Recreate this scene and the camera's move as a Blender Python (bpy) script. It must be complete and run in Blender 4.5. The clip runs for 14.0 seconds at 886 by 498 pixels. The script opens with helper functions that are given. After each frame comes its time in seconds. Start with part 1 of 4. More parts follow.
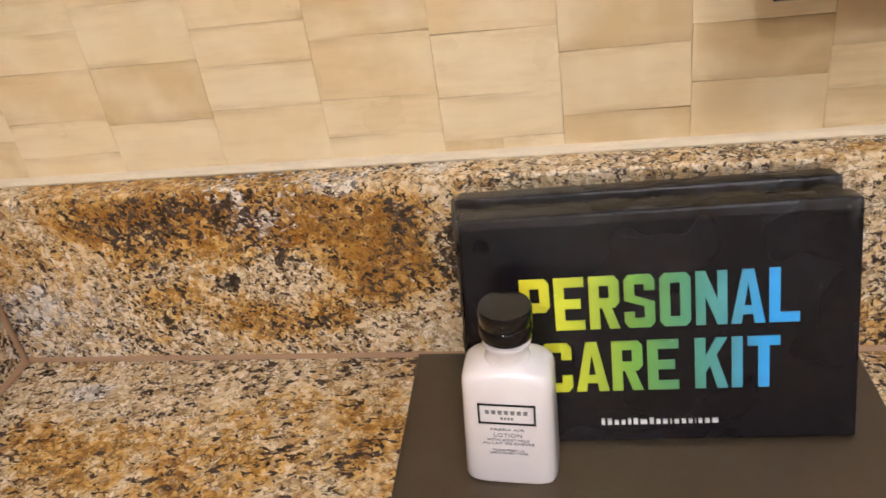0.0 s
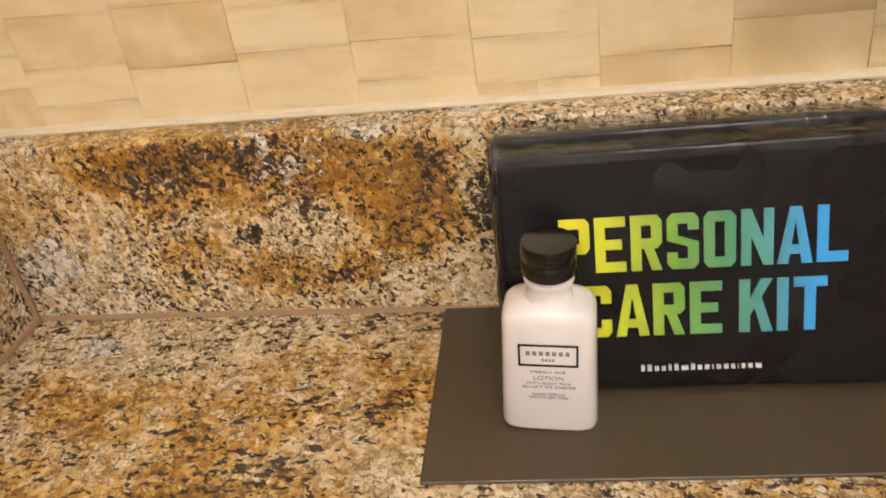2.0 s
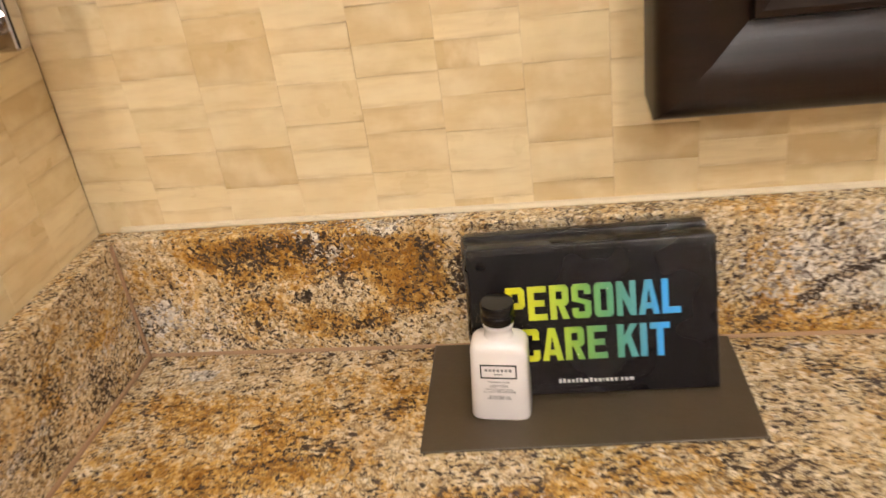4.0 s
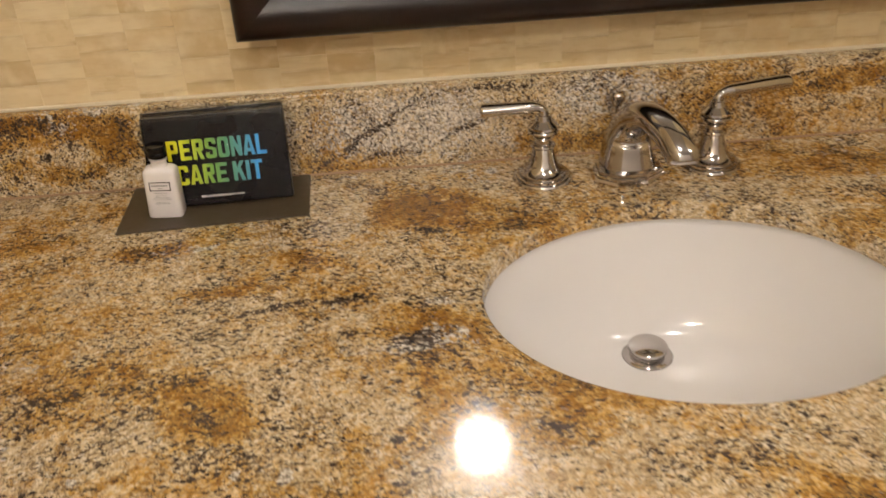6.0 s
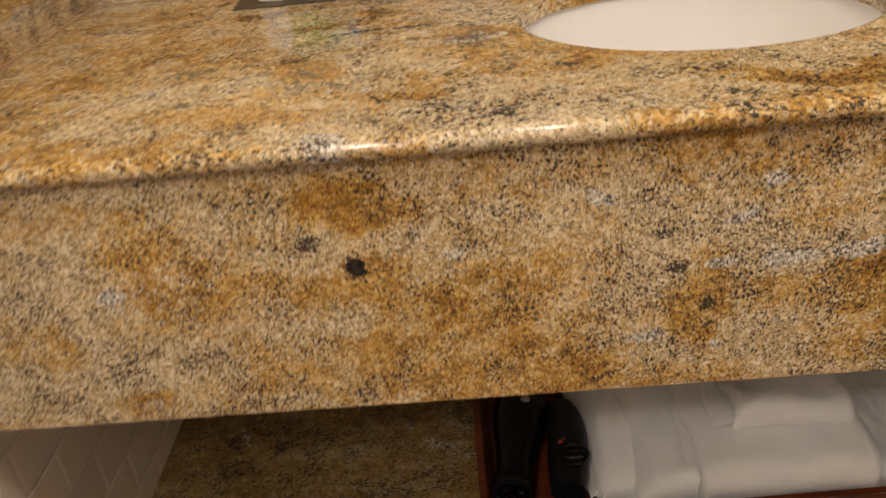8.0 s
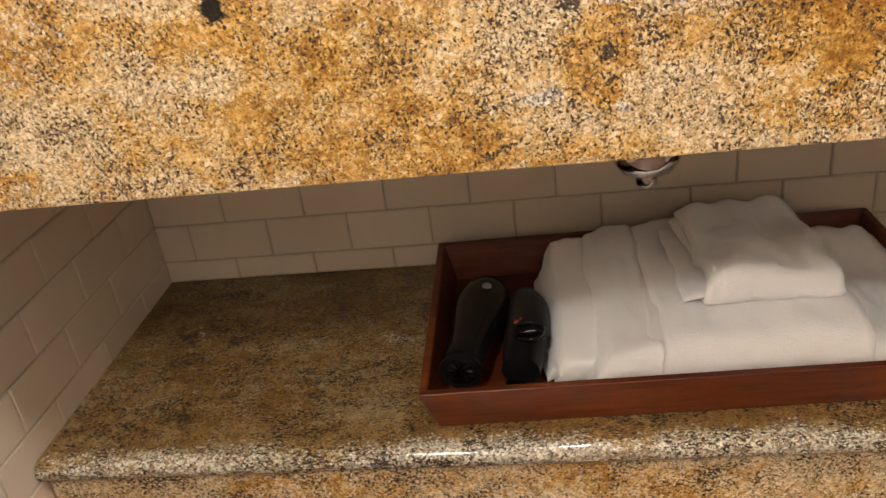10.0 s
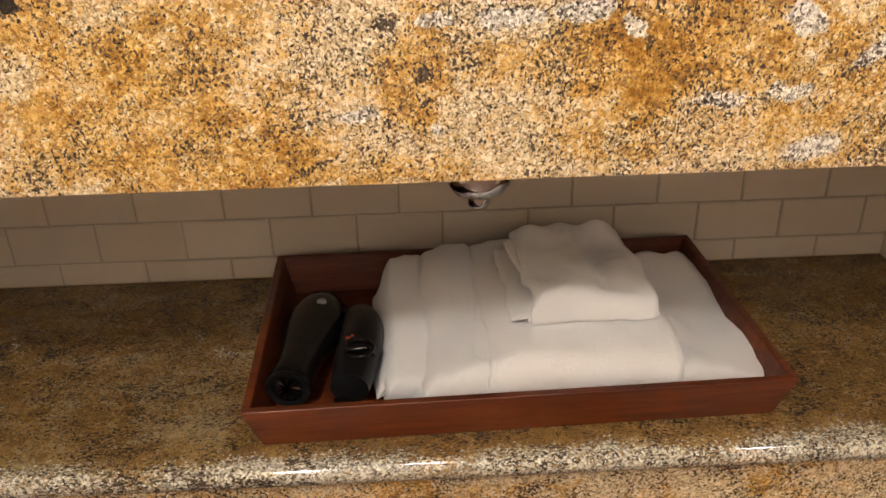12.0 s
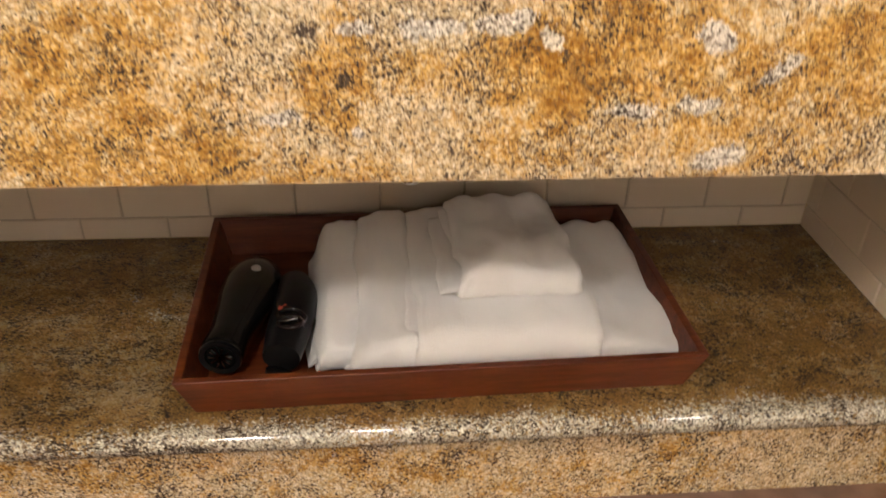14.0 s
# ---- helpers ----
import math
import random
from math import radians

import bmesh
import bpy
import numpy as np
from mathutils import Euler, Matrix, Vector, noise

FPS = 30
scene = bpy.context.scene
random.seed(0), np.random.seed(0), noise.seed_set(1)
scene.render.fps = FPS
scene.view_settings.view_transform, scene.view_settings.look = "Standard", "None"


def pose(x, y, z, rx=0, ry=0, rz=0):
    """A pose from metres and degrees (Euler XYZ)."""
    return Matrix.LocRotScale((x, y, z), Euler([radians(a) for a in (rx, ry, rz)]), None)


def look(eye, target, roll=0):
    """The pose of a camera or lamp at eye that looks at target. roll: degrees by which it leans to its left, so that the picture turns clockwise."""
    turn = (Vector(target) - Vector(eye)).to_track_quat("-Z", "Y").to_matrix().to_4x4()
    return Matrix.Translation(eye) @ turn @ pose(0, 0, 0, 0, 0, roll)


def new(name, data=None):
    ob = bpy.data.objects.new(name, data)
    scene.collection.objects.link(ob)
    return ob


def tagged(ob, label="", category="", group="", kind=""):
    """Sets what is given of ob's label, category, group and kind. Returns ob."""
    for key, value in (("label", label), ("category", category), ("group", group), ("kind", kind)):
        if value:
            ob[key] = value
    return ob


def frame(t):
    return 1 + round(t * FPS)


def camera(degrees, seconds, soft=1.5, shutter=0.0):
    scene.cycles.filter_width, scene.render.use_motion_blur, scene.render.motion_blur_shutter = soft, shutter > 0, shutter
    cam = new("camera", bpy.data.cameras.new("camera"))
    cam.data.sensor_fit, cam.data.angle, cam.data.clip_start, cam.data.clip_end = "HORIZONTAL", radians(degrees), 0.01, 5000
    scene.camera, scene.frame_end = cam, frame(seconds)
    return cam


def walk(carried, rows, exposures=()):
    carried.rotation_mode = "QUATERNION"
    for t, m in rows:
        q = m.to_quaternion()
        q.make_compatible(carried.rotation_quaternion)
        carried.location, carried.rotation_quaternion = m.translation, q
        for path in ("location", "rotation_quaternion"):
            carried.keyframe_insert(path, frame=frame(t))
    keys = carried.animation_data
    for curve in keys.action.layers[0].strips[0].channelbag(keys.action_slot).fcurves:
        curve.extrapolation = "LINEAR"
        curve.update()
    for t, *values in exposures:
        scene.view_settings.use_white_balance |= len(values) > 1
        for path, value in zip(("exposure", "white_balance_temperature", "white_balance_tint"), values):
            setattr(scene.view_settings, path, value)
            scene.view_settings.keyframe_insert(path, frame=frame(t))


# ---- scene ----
cam = camera(57.0, 14.0, shutter=0.5)
PATH = [
    (0, (0.358, -0.357, 1.133), (-0.024, 1.318, 0.109), -8.9),
    (0.5, (0.364, -0.356, 1.135), (0.014, 1.308, 0.083), -8.4),
    (1, (0.366, -0.356, 1.137), (0.031, 1.306, 0.077), -8.0),
    (1.5, (0.358, -0.356, 1.135), (0.02, 1.309, 0.08), -8.1),
    (2, (0.336, -0.364, 1.109), (-0.023, 1.313, 0.08), -8.4),
    (2.2, (0.338, -0.363, 1.109), (-0.037, 1.33, 0.112), -9.1),
    (4.3, (0.392, -0.609, 1.258), (0.09, 1.135, 0.326), -7.6),
    (4.5, (0.414, -0.663, 1.284), (0.21, 1.087, 0.338), -6.6),
    (5, (0.481, -0.759, 1.322), (0.464, 0.985, 0.343), -4.5),
    (5.5, (0.553, -0.874, 1.311), (0.61, 0.857, 0.311), -3.4),
    (6, (0.59, -0.969, 1.294), (0.679, 0.754, 0.282), -3.3),
    (6.5, (0.609, -1.036, 1.3), (0.706, 0.684, 0.284), -4.0),
    (7, (0.568, -1.113, 1.268), (0.668, 0.606, 0.251), -4.8),
    (7.5, (0.524, -1.211, 1.193), (0.588, 0.487, 0.137), -5.9),
    (8, (0.593, -1.312, 1.12), (0.495, 0.419, 0.122), -6.1),
    (8.5, (0.651, -1.378, 1.025), (0.364, 0.376, 0.108), -7.0),
    (8.7, (0.683, -1.38, 0.976), (0.376, 0.369, 0.055), -7.7),
    (10.8, (0.768, -1.337, 0.826), (0.602, 0.445, -0.067), -6.8),
    (11, (0.78, -1.338, 0.826), (0.677, 0.446, -0.071), -5.4),
    (11.5, (0.8, -1.338, 0.826), (0.828, 0.444, -0.081), -2.5),
    (12, (0.798, -1.341, 0.833), (0.856, 0.445, -0.065), -1.4),
    (12.5, (0.803, -1.334, 0.837), (0.882, 0.458, -0.047), -0.7),
    (13, (0.812, -1.335, 0.838), (0.937, 0.445, -0.067), -0.3),
    (13.5, (0.836, -1.345, 0.826), (1.01, 0.382, -0.167), 0.2),
    (14, (0.831, -1.333, 0.904), (0.996, 0.36, -0.149), 1.6),
]
EXPOSURES = [(0, -0.60, 5550, 14), (0.5, -0.60, 5600, 14), (1.0, -0.60, 5850, 14), (2.2, -0.58, 6150, 12), (4.3, -0.55, 6250, 12), (5.0, -0.74, 5950, 12), (5.5, -0.95, 6300, 11), (6.0, -1.12, 6450, 10),
             (7.0, -1.08, 6550, 10), (7.5, -1.02, 6600, 10), (8.5, -0.66, 6600, 10), (10.8, 0.14, 6300, 10), (14, 0.14, 6300, 10)]
walk(cam, [(t, look(eye, target, roll)) for t, eye, target, roll in PATH], EXPOSURES)

# ---- light ----
world = bpy.data.worlds.new("room_world")
scene.world = world
world.use_nodes = True
world.node_tree.nodes["Background"].inputs[0].default_value = (1.0, 0.86, 0.7, 1)
world.node_tree.nodes["Background"].inputs[1].default_value = 0.02

CZ = 0.86          # counter top
FZ = -0.06         # floor
SZ = 0.113         # lower shelf top
RX = 1.67          # side wall beyond the sink
CEIL = 2.70
BACK = -3.10       # wall behind the viewer


def lamp(name, at, watts, radius, colour):
    d = bpy.data.lights.new(name, "POINT")
    d.energy, d.shadow_soft_size, d.color, d.use_soft_falloff = watts, radius, colour, False
    ob = new(name, d)
    ob.matrix_world = Matrix.Translation(at)
    return ob


WARM = (1.0, 0.955, 0.925)
GLOBE = 0.100
# x, y, watts; the third is an unseen fill added to brighten the towels
GLOBES_AND_FILL = [(0.81, -1.31, 44), (2.30, -1.50, 24), (0.12, -2.68, 68)]
for x, y, watts in GLOBES_AND_FILL:
    lamp("globe_and_fill_lamp", (x, y, CEIL - 0.115), watts, GLOBE, WARM)

# ---- building helpers ----


def link(ob, parent):
    if parent is not None:
        ob.parent = parent
    return ob


def part(name, bm, material, parent=None, label="", smooth=None):
    bmesh.ops.recalc_face_normals(bm, faces=bm.faces[:])
    me = bpy.data.meshes.new(name)
    bm.to_mesh(me)
    bm.free()
    me.materials.append(material)
    if smooth is not None:
        me.polygons.foreach_set("use_smooth", [True] * len(me.polygons))
        if smooth < 180:
            me.set_sharp_from_angle(angle=radians(smooth))
    ob = new(name, me)
    link(ob, parent)
    if label:
        ob["label"] = label
    return ob


def thing(name, at=(0, 0, 0), label="", category="", group="", kind="", m=None):
    ob = new(name)
    ob.empty_display_size = 0.02
    ob.matrix_world = m if m is not None else Matrix.Translation(at)
    return tagged(ob, label, category, group, kind)


def add_box(bm, x0, x1, y0, y1, z0, z1, bevel=0.0, segs=2):
    r = bmesh.ops.create_cube(bm, size=1)
    for v in r["verts"]:
        v.co = Vector((x0 + (v.co.x + .5) * (x1 - x0), y0 + (v.co.y + .5) * (y1 - y0), z0 + (v.co.z + .5) * (z1 - z0)))
    if bevel:
        es = list({e for v in r["verts"] for e in v.link_edges})
        bmesh.ops.bevel(bm, geom=es, offset=bevel, segments=segs, affect="EDGES", profile=0.5)
    return bm


def box(x0, x1, y0, y1, z0, z1, bevel=0.0, segs=2):
    return add_box(bmesh.new(), x0, x1, y0, y1, z0, z1, bevel, segs)


def lathe(profile, n=32, squash=1.0, bm=None, m=None):
    """Turns (radius, height) pairs about z."""
    bm = bm or bmesh.new()
    rings = []
    for r, z in profile:
        if r < 1e-6:
            rings.append([bm.verts.new((0, 0, z))])
        else:
            rings.append([bm.verts.new((r * math.cos(2 * math.pi * i / n), squash * r * math.sin(2 * math.pi * i / n), z)) for i in range(n)])
    for a, b in zip(rings, rings[1:]):
        for i in range(n):
            j = (i + 1) % n
            if len(a) == 1 and len(b) == 1:
                continue
            if len(a) == 1:
                bm.faces.new((a[0], b[i], b[j]))
            elif len(b) == 1:
                bm.faces.new((a[i], a[j], b[0]))
            else:
                bm.faces.new((a[i], a[j], b[j], b[i]))
    if m is not None:
        bmesh.ops.transform(bm, matrix=m, verts=[v for ring in rings for v in ring])
    return bm


def tube(points, radii, n=16, bm=None, flat=1.0):
    """A round bar along points; radii may vary, flat squashes it across its own up."""
    bm = bm or bmesh.new()
    pts = [Vector(p) for p in points]
    rings, side = [], None
    for i, p in enumerate(pts):
        d = (pts[min(i + 1, len(pts) - 1)] - pts[max(i - 1, 0)]).normalized()
        if side is None:
            side = d.cross(Vector((0, 0, 1)))
            if side.length < 1e-3:
                side = d.cross(Vector((0, 1, 0)))
        side = (side - d * side.dot(d)).normalized()
        up = d.cross(side)
        r = radii[i] if hasattr(radii, "__len__") else radii
        rings.append([bm.verts.new(p + (side * math.cos(2 * math.pi * k / n) + up * flat * math.sin(2 * math.pi * k / n)) * r) for k in range(n)])
    for a, b in zip(rings, rings[1:]):
        for k in range(n):
            bm.faces.new((a[k], a[(k + 1) % n], b[(k + 1) % n], b[k]))
    bm.faces.new(rings[0][::-1])
    bm.faces.new(rings[-1])
    return bm


def spline(points, steps=8):
    """A smooth line through the points."""
    p = [Vector(q) for q in points]
    p = [2 * p[0] - p[1]] + p + [2 * p[-1] - p[-2]]
    out = []
    for i in range(1, len(p) - 2):
        for s in range(steps):
            t = s / steps
            out.append(0.5 * ((2 * p[i]) + (p[i + 1] - p[i - 1]) * t + (2 * p[i - 1] - 5 * p[i] + 4 * p[i + 1] - p[i + 2]) * t * t
                              + (3 * p[i] - p[i - 1] - 3 * p[i + 1] + p[i + 2]) * t ** 3))
    return out + [p[-2]]


def prism(outline, axis, lo, hi):
    """Pulls a 2D outline along x ('x': outline is y,z) or y ('y': outline is x,z)."""
    bm = bmesh.new()
    ends = []
    for c in (lo, hi):
        ends.append([bm.verts.new((c, a, b) if axis == "x" else (a, c, b)) for a, b in outline])
    n = len(outline)
    for i in range(n):
        j = (i + 1) % n
        bm.faces.new((ends[0][i], ends[0][j], ends[1][j], ends[1][i]))
    bm.faces.new(ends[0][::-1])
    bm.faces.new(ends[1])
    return bm


def lettering(name, text, width, height, m, material, parent, bold=0.0):
    """Flat raised letters, fitted to a width and height, centred on m's origin in its xy plane."""
    cu = bpy.data.curves.new("letters", "FONT")
    cu.body, cu.size, cu.extrude, cu.offset = text, 1.0, 0.004, bold
    cu.resolution_u = 3
    tmp = new("letters", cu)
    dg = bpy.context.evaluated_depsgraph_get()
    me = bpy.data.meshes.new_from_object(tmp.evaluated_get(dg))
    bpy.data.objects.remove(tmp)
    co = np.array([v.co[:] for v in me.vertices])
    lo, hi = co.min(0), co.max(0)
    sx, sy = width / (hi[0] - lo[0]), height / (hi[1] - lo[1])
    for v in me.vertices:
        v.co = ((v.co.x - (lo[0] + hi[0]) / 2) * sx, (v.co.y - (lo[1] + hi[1]) / 2) * sy, v.co.z * 0.02)
    me.name = name
    me.materials.clear()
    me.materials.append(material)
    ob = new(name, me)
    link(ob, parent)
    ob.matrix_basis = m
    return ob


# ---- materials ----


class Mat:
    """A little node builder."""

    def __init__(self, name):
        self.m = bpy.data.materials.new(name)
        self.m.use_nodes = True
        self.t = self.m.node_tree
        self.bsdf = self.t.nodes["Principled BSDF"]

    def n(self, kind, **inputs):
        node = self.t.nodes.new(kind)
        for k, v in inputs.items():
            self.put(node.inputs[k.replace("_", " ")], v)
        return node

    def put(self, socket, v):
        if isinstance(v, bpy.types.NodeSocket):
            self.t.links.new(v, socket)
        elif hasattr(v, "__len__") and len(v) == 3 and socket.type == "RGBA":
            socket.default_value = (*v, 1)
        else:
            socket.default_value = v

    def math(self, op, a, b=0.0, clamp=False):
        node = self.t.nodes.new("ShaderNodeMath")
        node.operation, node.use_clamp = op, clamp
        self.put(node.inputs[0], a)
        self.put(node.inputs[1], b)
        return node.outputs[0]

    def vec(self, op, a, b):
        node = self.t.nodes.new("ShaderNodeVectorMath")
        node.operation = op
        self.put(node.inputs[0], a)
        if op == "SCALE":
            self.put(node.inputs["Scale"], b)
        else:
            self.put(node.inputs[1], b)
        return node.outputs["Value"] if op in ("LENGTH", "DISTANCE", "DOT_PRODUCT") else node.outputs[0]

    def mix(self, f, a, b, kind="MIX"):
        node = self.t.nodes.new("ShaderNodeMix")
        node.data_type, node.blend_type = "RGBA", kind
        self.put(node.inputs[0], f)
        self.put(node.inputs[6], a)
        self.put(node.inputs[7], b)
        return node.outputs[2]

    def ramp(self, f, stops, smooth=False):
        node = self.t.nodes.new("ShaderNodeValToRGB")
        r = node.color_ramp
        if smooth:
            r.interpolation = "EASE"
        while len(r.elements) < len(stops):
            r.elements.new(0.5)
        for e, (p, c) in zip(r.elements, stops):
            e.position = p
            e.color = (c, c, c, 1) if not hasattr(c, "__len__") else (*c, 1)
        self.put(node.inputs[0], f)
        return node.outputs[0]

    def coords(self, kind="Object"):
        return self.t.nodes.new("ShaderNodeTexCoord").outputs[kind]

    def mapped(self, v, scale=(1, 1, 1), rot=(0, 0, 0), loc=(0, 0, 0)):
        node = self.t.nodes.new("ShaderNodeMapping")
        self.put(node.inputs[0], v)
        node.inputs["Scale"].default_value = scale
        node.inputs["Rotation"].default_value = rot
        node.inputs["Location"].default_value = loc
        return node.outputs[0]

    def noise(self, v, scale, detail=3.0, rough=0.5, out="Fac"):
        node = self.n("ShaderNodeTexNoise", Scale=scale, Detail=detail, Roughness=rough)
        self.put(node.inputs["Vector"], v)
        return node.outputs[0 if out == "Fac" else 1]

    def voronoi(self, v, scale, out="Color", feature="F1"):
        node = self.n("ShaderNodeTexVoronoi", Scale=scale)
        node.feature = feature
        self.put(node.inputs["Vector"], v)
        return node.outputs[out]

    def chan(self, colour, i):
        node = self.t.nodes.new("ShaderNodeSeparateColor")
        self.put(node.inputs[0], colour)
        return node.outputs[i]

    def bump(self, height, strength, distance):
        node = self.n("ShaderNodeBump", Strength=strength, Distance=distance)
        self.put(node.inputs["Height"], height)
        self.t.links.new(node.outputs[0], self.bsdf.inputs["Normal"])

    def set(self, **inputs):
        for k, v in inputs.items():
            self.put(self.bsdf.inputs[k.replace("_", " ")], v)
        return self.m


def plain(name, colour, rough=0.5, metal=0.0, grain=0.0, scale=60.0, coat=0.0, spec=0.5):
    k = Mat(name)
    c = k.coords()
    n = k.noise(c, scale, 4)
    col = k.mix(k.math("MULTIPLY", n, 0.5), colour, tuple(v * 0.72 for v in colour)) if grain else colour
    k.set(Base_Color=col, Roughness=k.math("ADD", k.math("MULTIPLY", k.noise(c, scale * 0.3, 2), 0.12), rough - 0.06), Metallic=metal)
    k.set(Specular_IOR_Level=spec)
    if coat:
        k.set(Coat_Weight=coat, Coat_Roughness=0.05)
    if grain:
        k.bump(n, grain, 0.0008)
    return k.m


def granite(name, plane, stains=(), darks=(), pales=(), seed=0.0, gold=0.4, grey=0.15, dark=0.0, flow=(0, 0, -0.35), stretch=(0.62, 1.15, 1.15), lean=(0, 0, -0.2), lines=1.0, grain=285, body=(1.0, 0.972, 0.94), shade_mix=0.0):
    """Speckled granite: cream crystals, rust stains soaked between them, black flecks, slate threads and grey-white clusters.
    stains, darks, pales: (u, v, half length, half width, degrees, strength) patches in the slab's own plane, "xy" or "xz"."""
    k = Mat(name)
    c = k.coords()
    half = (0.5, 0.5, 0.5)
    xyz = k.t.nodes.new("ShaderNodeSeparateXYZ")
    k.put(xyz.inputs[0], c)
    uv = k.t.nodes.new("ShaderNodeCombineXYZ")
    k.put(uv.inputs[0], xyz.outputs[0])
    k.put(uv.inputs[1], xyz.outputs[1 if plane == "xy" else 2])
    wob = k.vec("SUBTRACT", k.noise(c, 13, 5, 0.62, "Color"), half)
    fine = k.vec("SUBTRACT", k.noise(c, 150, 3, 0.6, "Color"), half)
    p = k.vec("ADD", c, k.vec("SCALE", fine, 0.007))
    f = k.mapped(k.vec("ADD", c, k.vec("SCALE", wob, 0.13)), (1.0, 2.0, 1.8), flow, (seed, seed * 0.7, seed * 0.3))
    q = k.vec("ADD", uv.outputs[0], k.vec("SCALE", wob, 0.045))
    q = k.vec("ADD", q, k.vec("SCALE", fine, 0.010))

    # crystals
    cell = k.voronoi(p, grain * 0.9)
    r1, r2, r3 = k.chan(cell, 0), k.chan(cell, 1), k.chan(cell, 2)
    small = k.chan(k.voronoi(k.vec("ADD", p, (1.7, seed, 0.4)), grain * 1.8), 0)
    mid = k.noise(k.vec("ADD", c, (seed, 1, 5)), 60, 4, 0.6)
    tone = k.math("ADD", k.math("ADD", k.math("MULTIPLY", r1, 0.48), k.math("MULTIPLY", small, 0.26)), k.math("MULTIPLY", mid, 0.30))
    col = k.ramp(tone, [(0.12, (0.24, 0.155, 0.07)), (0.30, (0.46, 0.34, 0.185)), (0.48, (0.63, 0.505, 0.315)), (0.66, (0.74, 0.63, 0.44)), (0.90, (0.82, 0.75, 0.61))])
    jitter = k.math("ADD", k.math("MULTIPLY", k.math("SUBTRACT", r2, 0.5), 0.50), k.math("MULTIPLY", k.math("SUBTRACT", k.noise(k.vec("ADD", p, (seed, 0, 3)), 150, 3, 0.6), 0.5), 1.5))

    def patch(rows):
        """The strongest of the patches at each place."""
        total = 0.0
        for u, v, ru, rv, deg, strength in rows:
            node = k.t.nodes.new("ShaderNodeMapping")
            node.vector_type = "TEXTURE"
            k.put(node.inputs[0], q)
            node.inputs["Location"].default_value = (u, v, 0)
            node.inputs["Rotation"].default_value = (0, 0, radians(deg))
            node.inputs["Scale"].default_value = (ru, rv, 1)
            d = k.vec("LENGTH", node.outputs[0], (0, 0, 0))
            total = k.math("MAXIMUM", total, k.ramp(d, [(0.50, strength), (1.0, 0.0)]))
        return total

    # rust stains, in two depths, with burnt threads through them
    cloud = k.ramp(k.noise(f, 3.8, 6, 0.62), [(0.50 - 0.20 * gold, 0.0), (0.74 - 0.20 * gold, 0.95)])
    stain = k.math("MULTIPLY", k.math("MAXIMUM", cloud, patch(stains)), k.ramp(k.noise(k.vec("ADD", c, (4, seed, 2)), 28, 4, 0.65), [(0.34, 0.45), (0.56, 1.0)]))
    thread = k.math("ABSOLUTE", k.math("SUBTRACT", k.noise(k.vec("ADD", f, (3.1, 1.7, 6.2)), 4.6, 6, 0.65), 0.5))
    thread = k.ramp(thread, [(0.0, 1.0), (0.05, 0.0)])
    soak = k.math("ADD", k.math("ADD", stain, k.math("MULTIPLY", jitter, 0.75)), k.math("MULTIPLY", thread, 0.35 * lines))
    col = k.mix(k.ramp(soak, [(0.16, 0.0), (0.62, 1.0)]), col, k.mix(1.0, col, (0.85, 0.625, 0.265), "MULTIPLY"))
    col = k.mix(k.ramp(soak, [(0.62, 0.0), (1.0, 0.9)]), col, k.mix(1.0, col, (0.50, 0.385, 0.19), "MULTIPLY"))

    # blends in flat brown; puts the shelf's shade into its colour
    if shade_mix:
        col = k.mix(shade_mix, col, (0.20, 0.135, 0.062))

    # grey-white clusters with slate between the crystals; on the shelf, its painted lit edge
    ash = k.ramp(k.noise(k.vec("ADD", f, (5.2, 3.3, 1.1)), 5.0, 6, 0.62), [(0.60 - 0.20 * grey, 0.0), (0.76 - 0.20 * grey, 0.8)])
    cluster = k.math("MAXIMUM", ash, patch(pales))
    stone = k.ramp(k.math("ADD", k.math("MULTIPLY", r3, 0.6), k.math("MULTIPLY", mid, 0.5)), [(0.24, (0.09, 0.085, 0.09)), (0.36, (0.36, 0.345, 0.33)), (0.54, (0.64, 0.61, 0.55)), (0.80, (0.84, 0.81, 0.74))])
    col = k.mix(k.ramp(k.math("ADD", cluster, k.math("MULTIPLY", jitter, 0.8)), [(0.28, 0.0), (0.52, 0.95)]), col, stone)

    # flecks, crowding along threads and in the dark patches
    slate = k.math("ABSOLUTE", k.math("SUBTRACT", k.noise(k.vec("ADD", f, (1.3, 7.7, 2.2)), 3.4, 6, 0.65), 0.5))
    slate = k.math("MULTIPLY", k.ramp(slate, [(0.0, 1.0), (0.030, 0.0)]), k.ramp(k.noise(c, 6, 3), [(0.44, 0.0), (0.58, 1.0)]))
    slate = k.math("MULTIPLY", slate, lines)
    deep = patch(darks)
    soft = k.noise(k.vec("ADD", c, (seed, 2, 1)), 24, 4, 0.6)
    crowd = k.math("ADD", k.math("MULTIPLY", k.math("SUBTRACT", soft, 0.5), 0.40), k.math("ADD", k.math("MULTIPLY", slate, 0.085), k.math("MULTIPLY", deep, 0.17)))
    sp = k.noise(k.mapped(k.vec("ADD", p, (2.2, seed, 0.7)), stretch, lean), grain, 2, 0.55)
    lift = k.math("ADD", sp, k.math("ADD", crowd, dark))
    seam = k.voronoi(k.vec("ADD", c, k.vec("SCALE", fine, 0.012)), 200, "Distance", "DISTANCE_TO_EDGE")
    col = k.mix(k.math("MULTIPLY", k.ramp(seam, [(0.02, 0.8), (0.11, 0.0)]), k.ramp(mid, [(0.42, 0.0), (0.58, 1.0)])), col, (0.13, 0.085, 0.045))
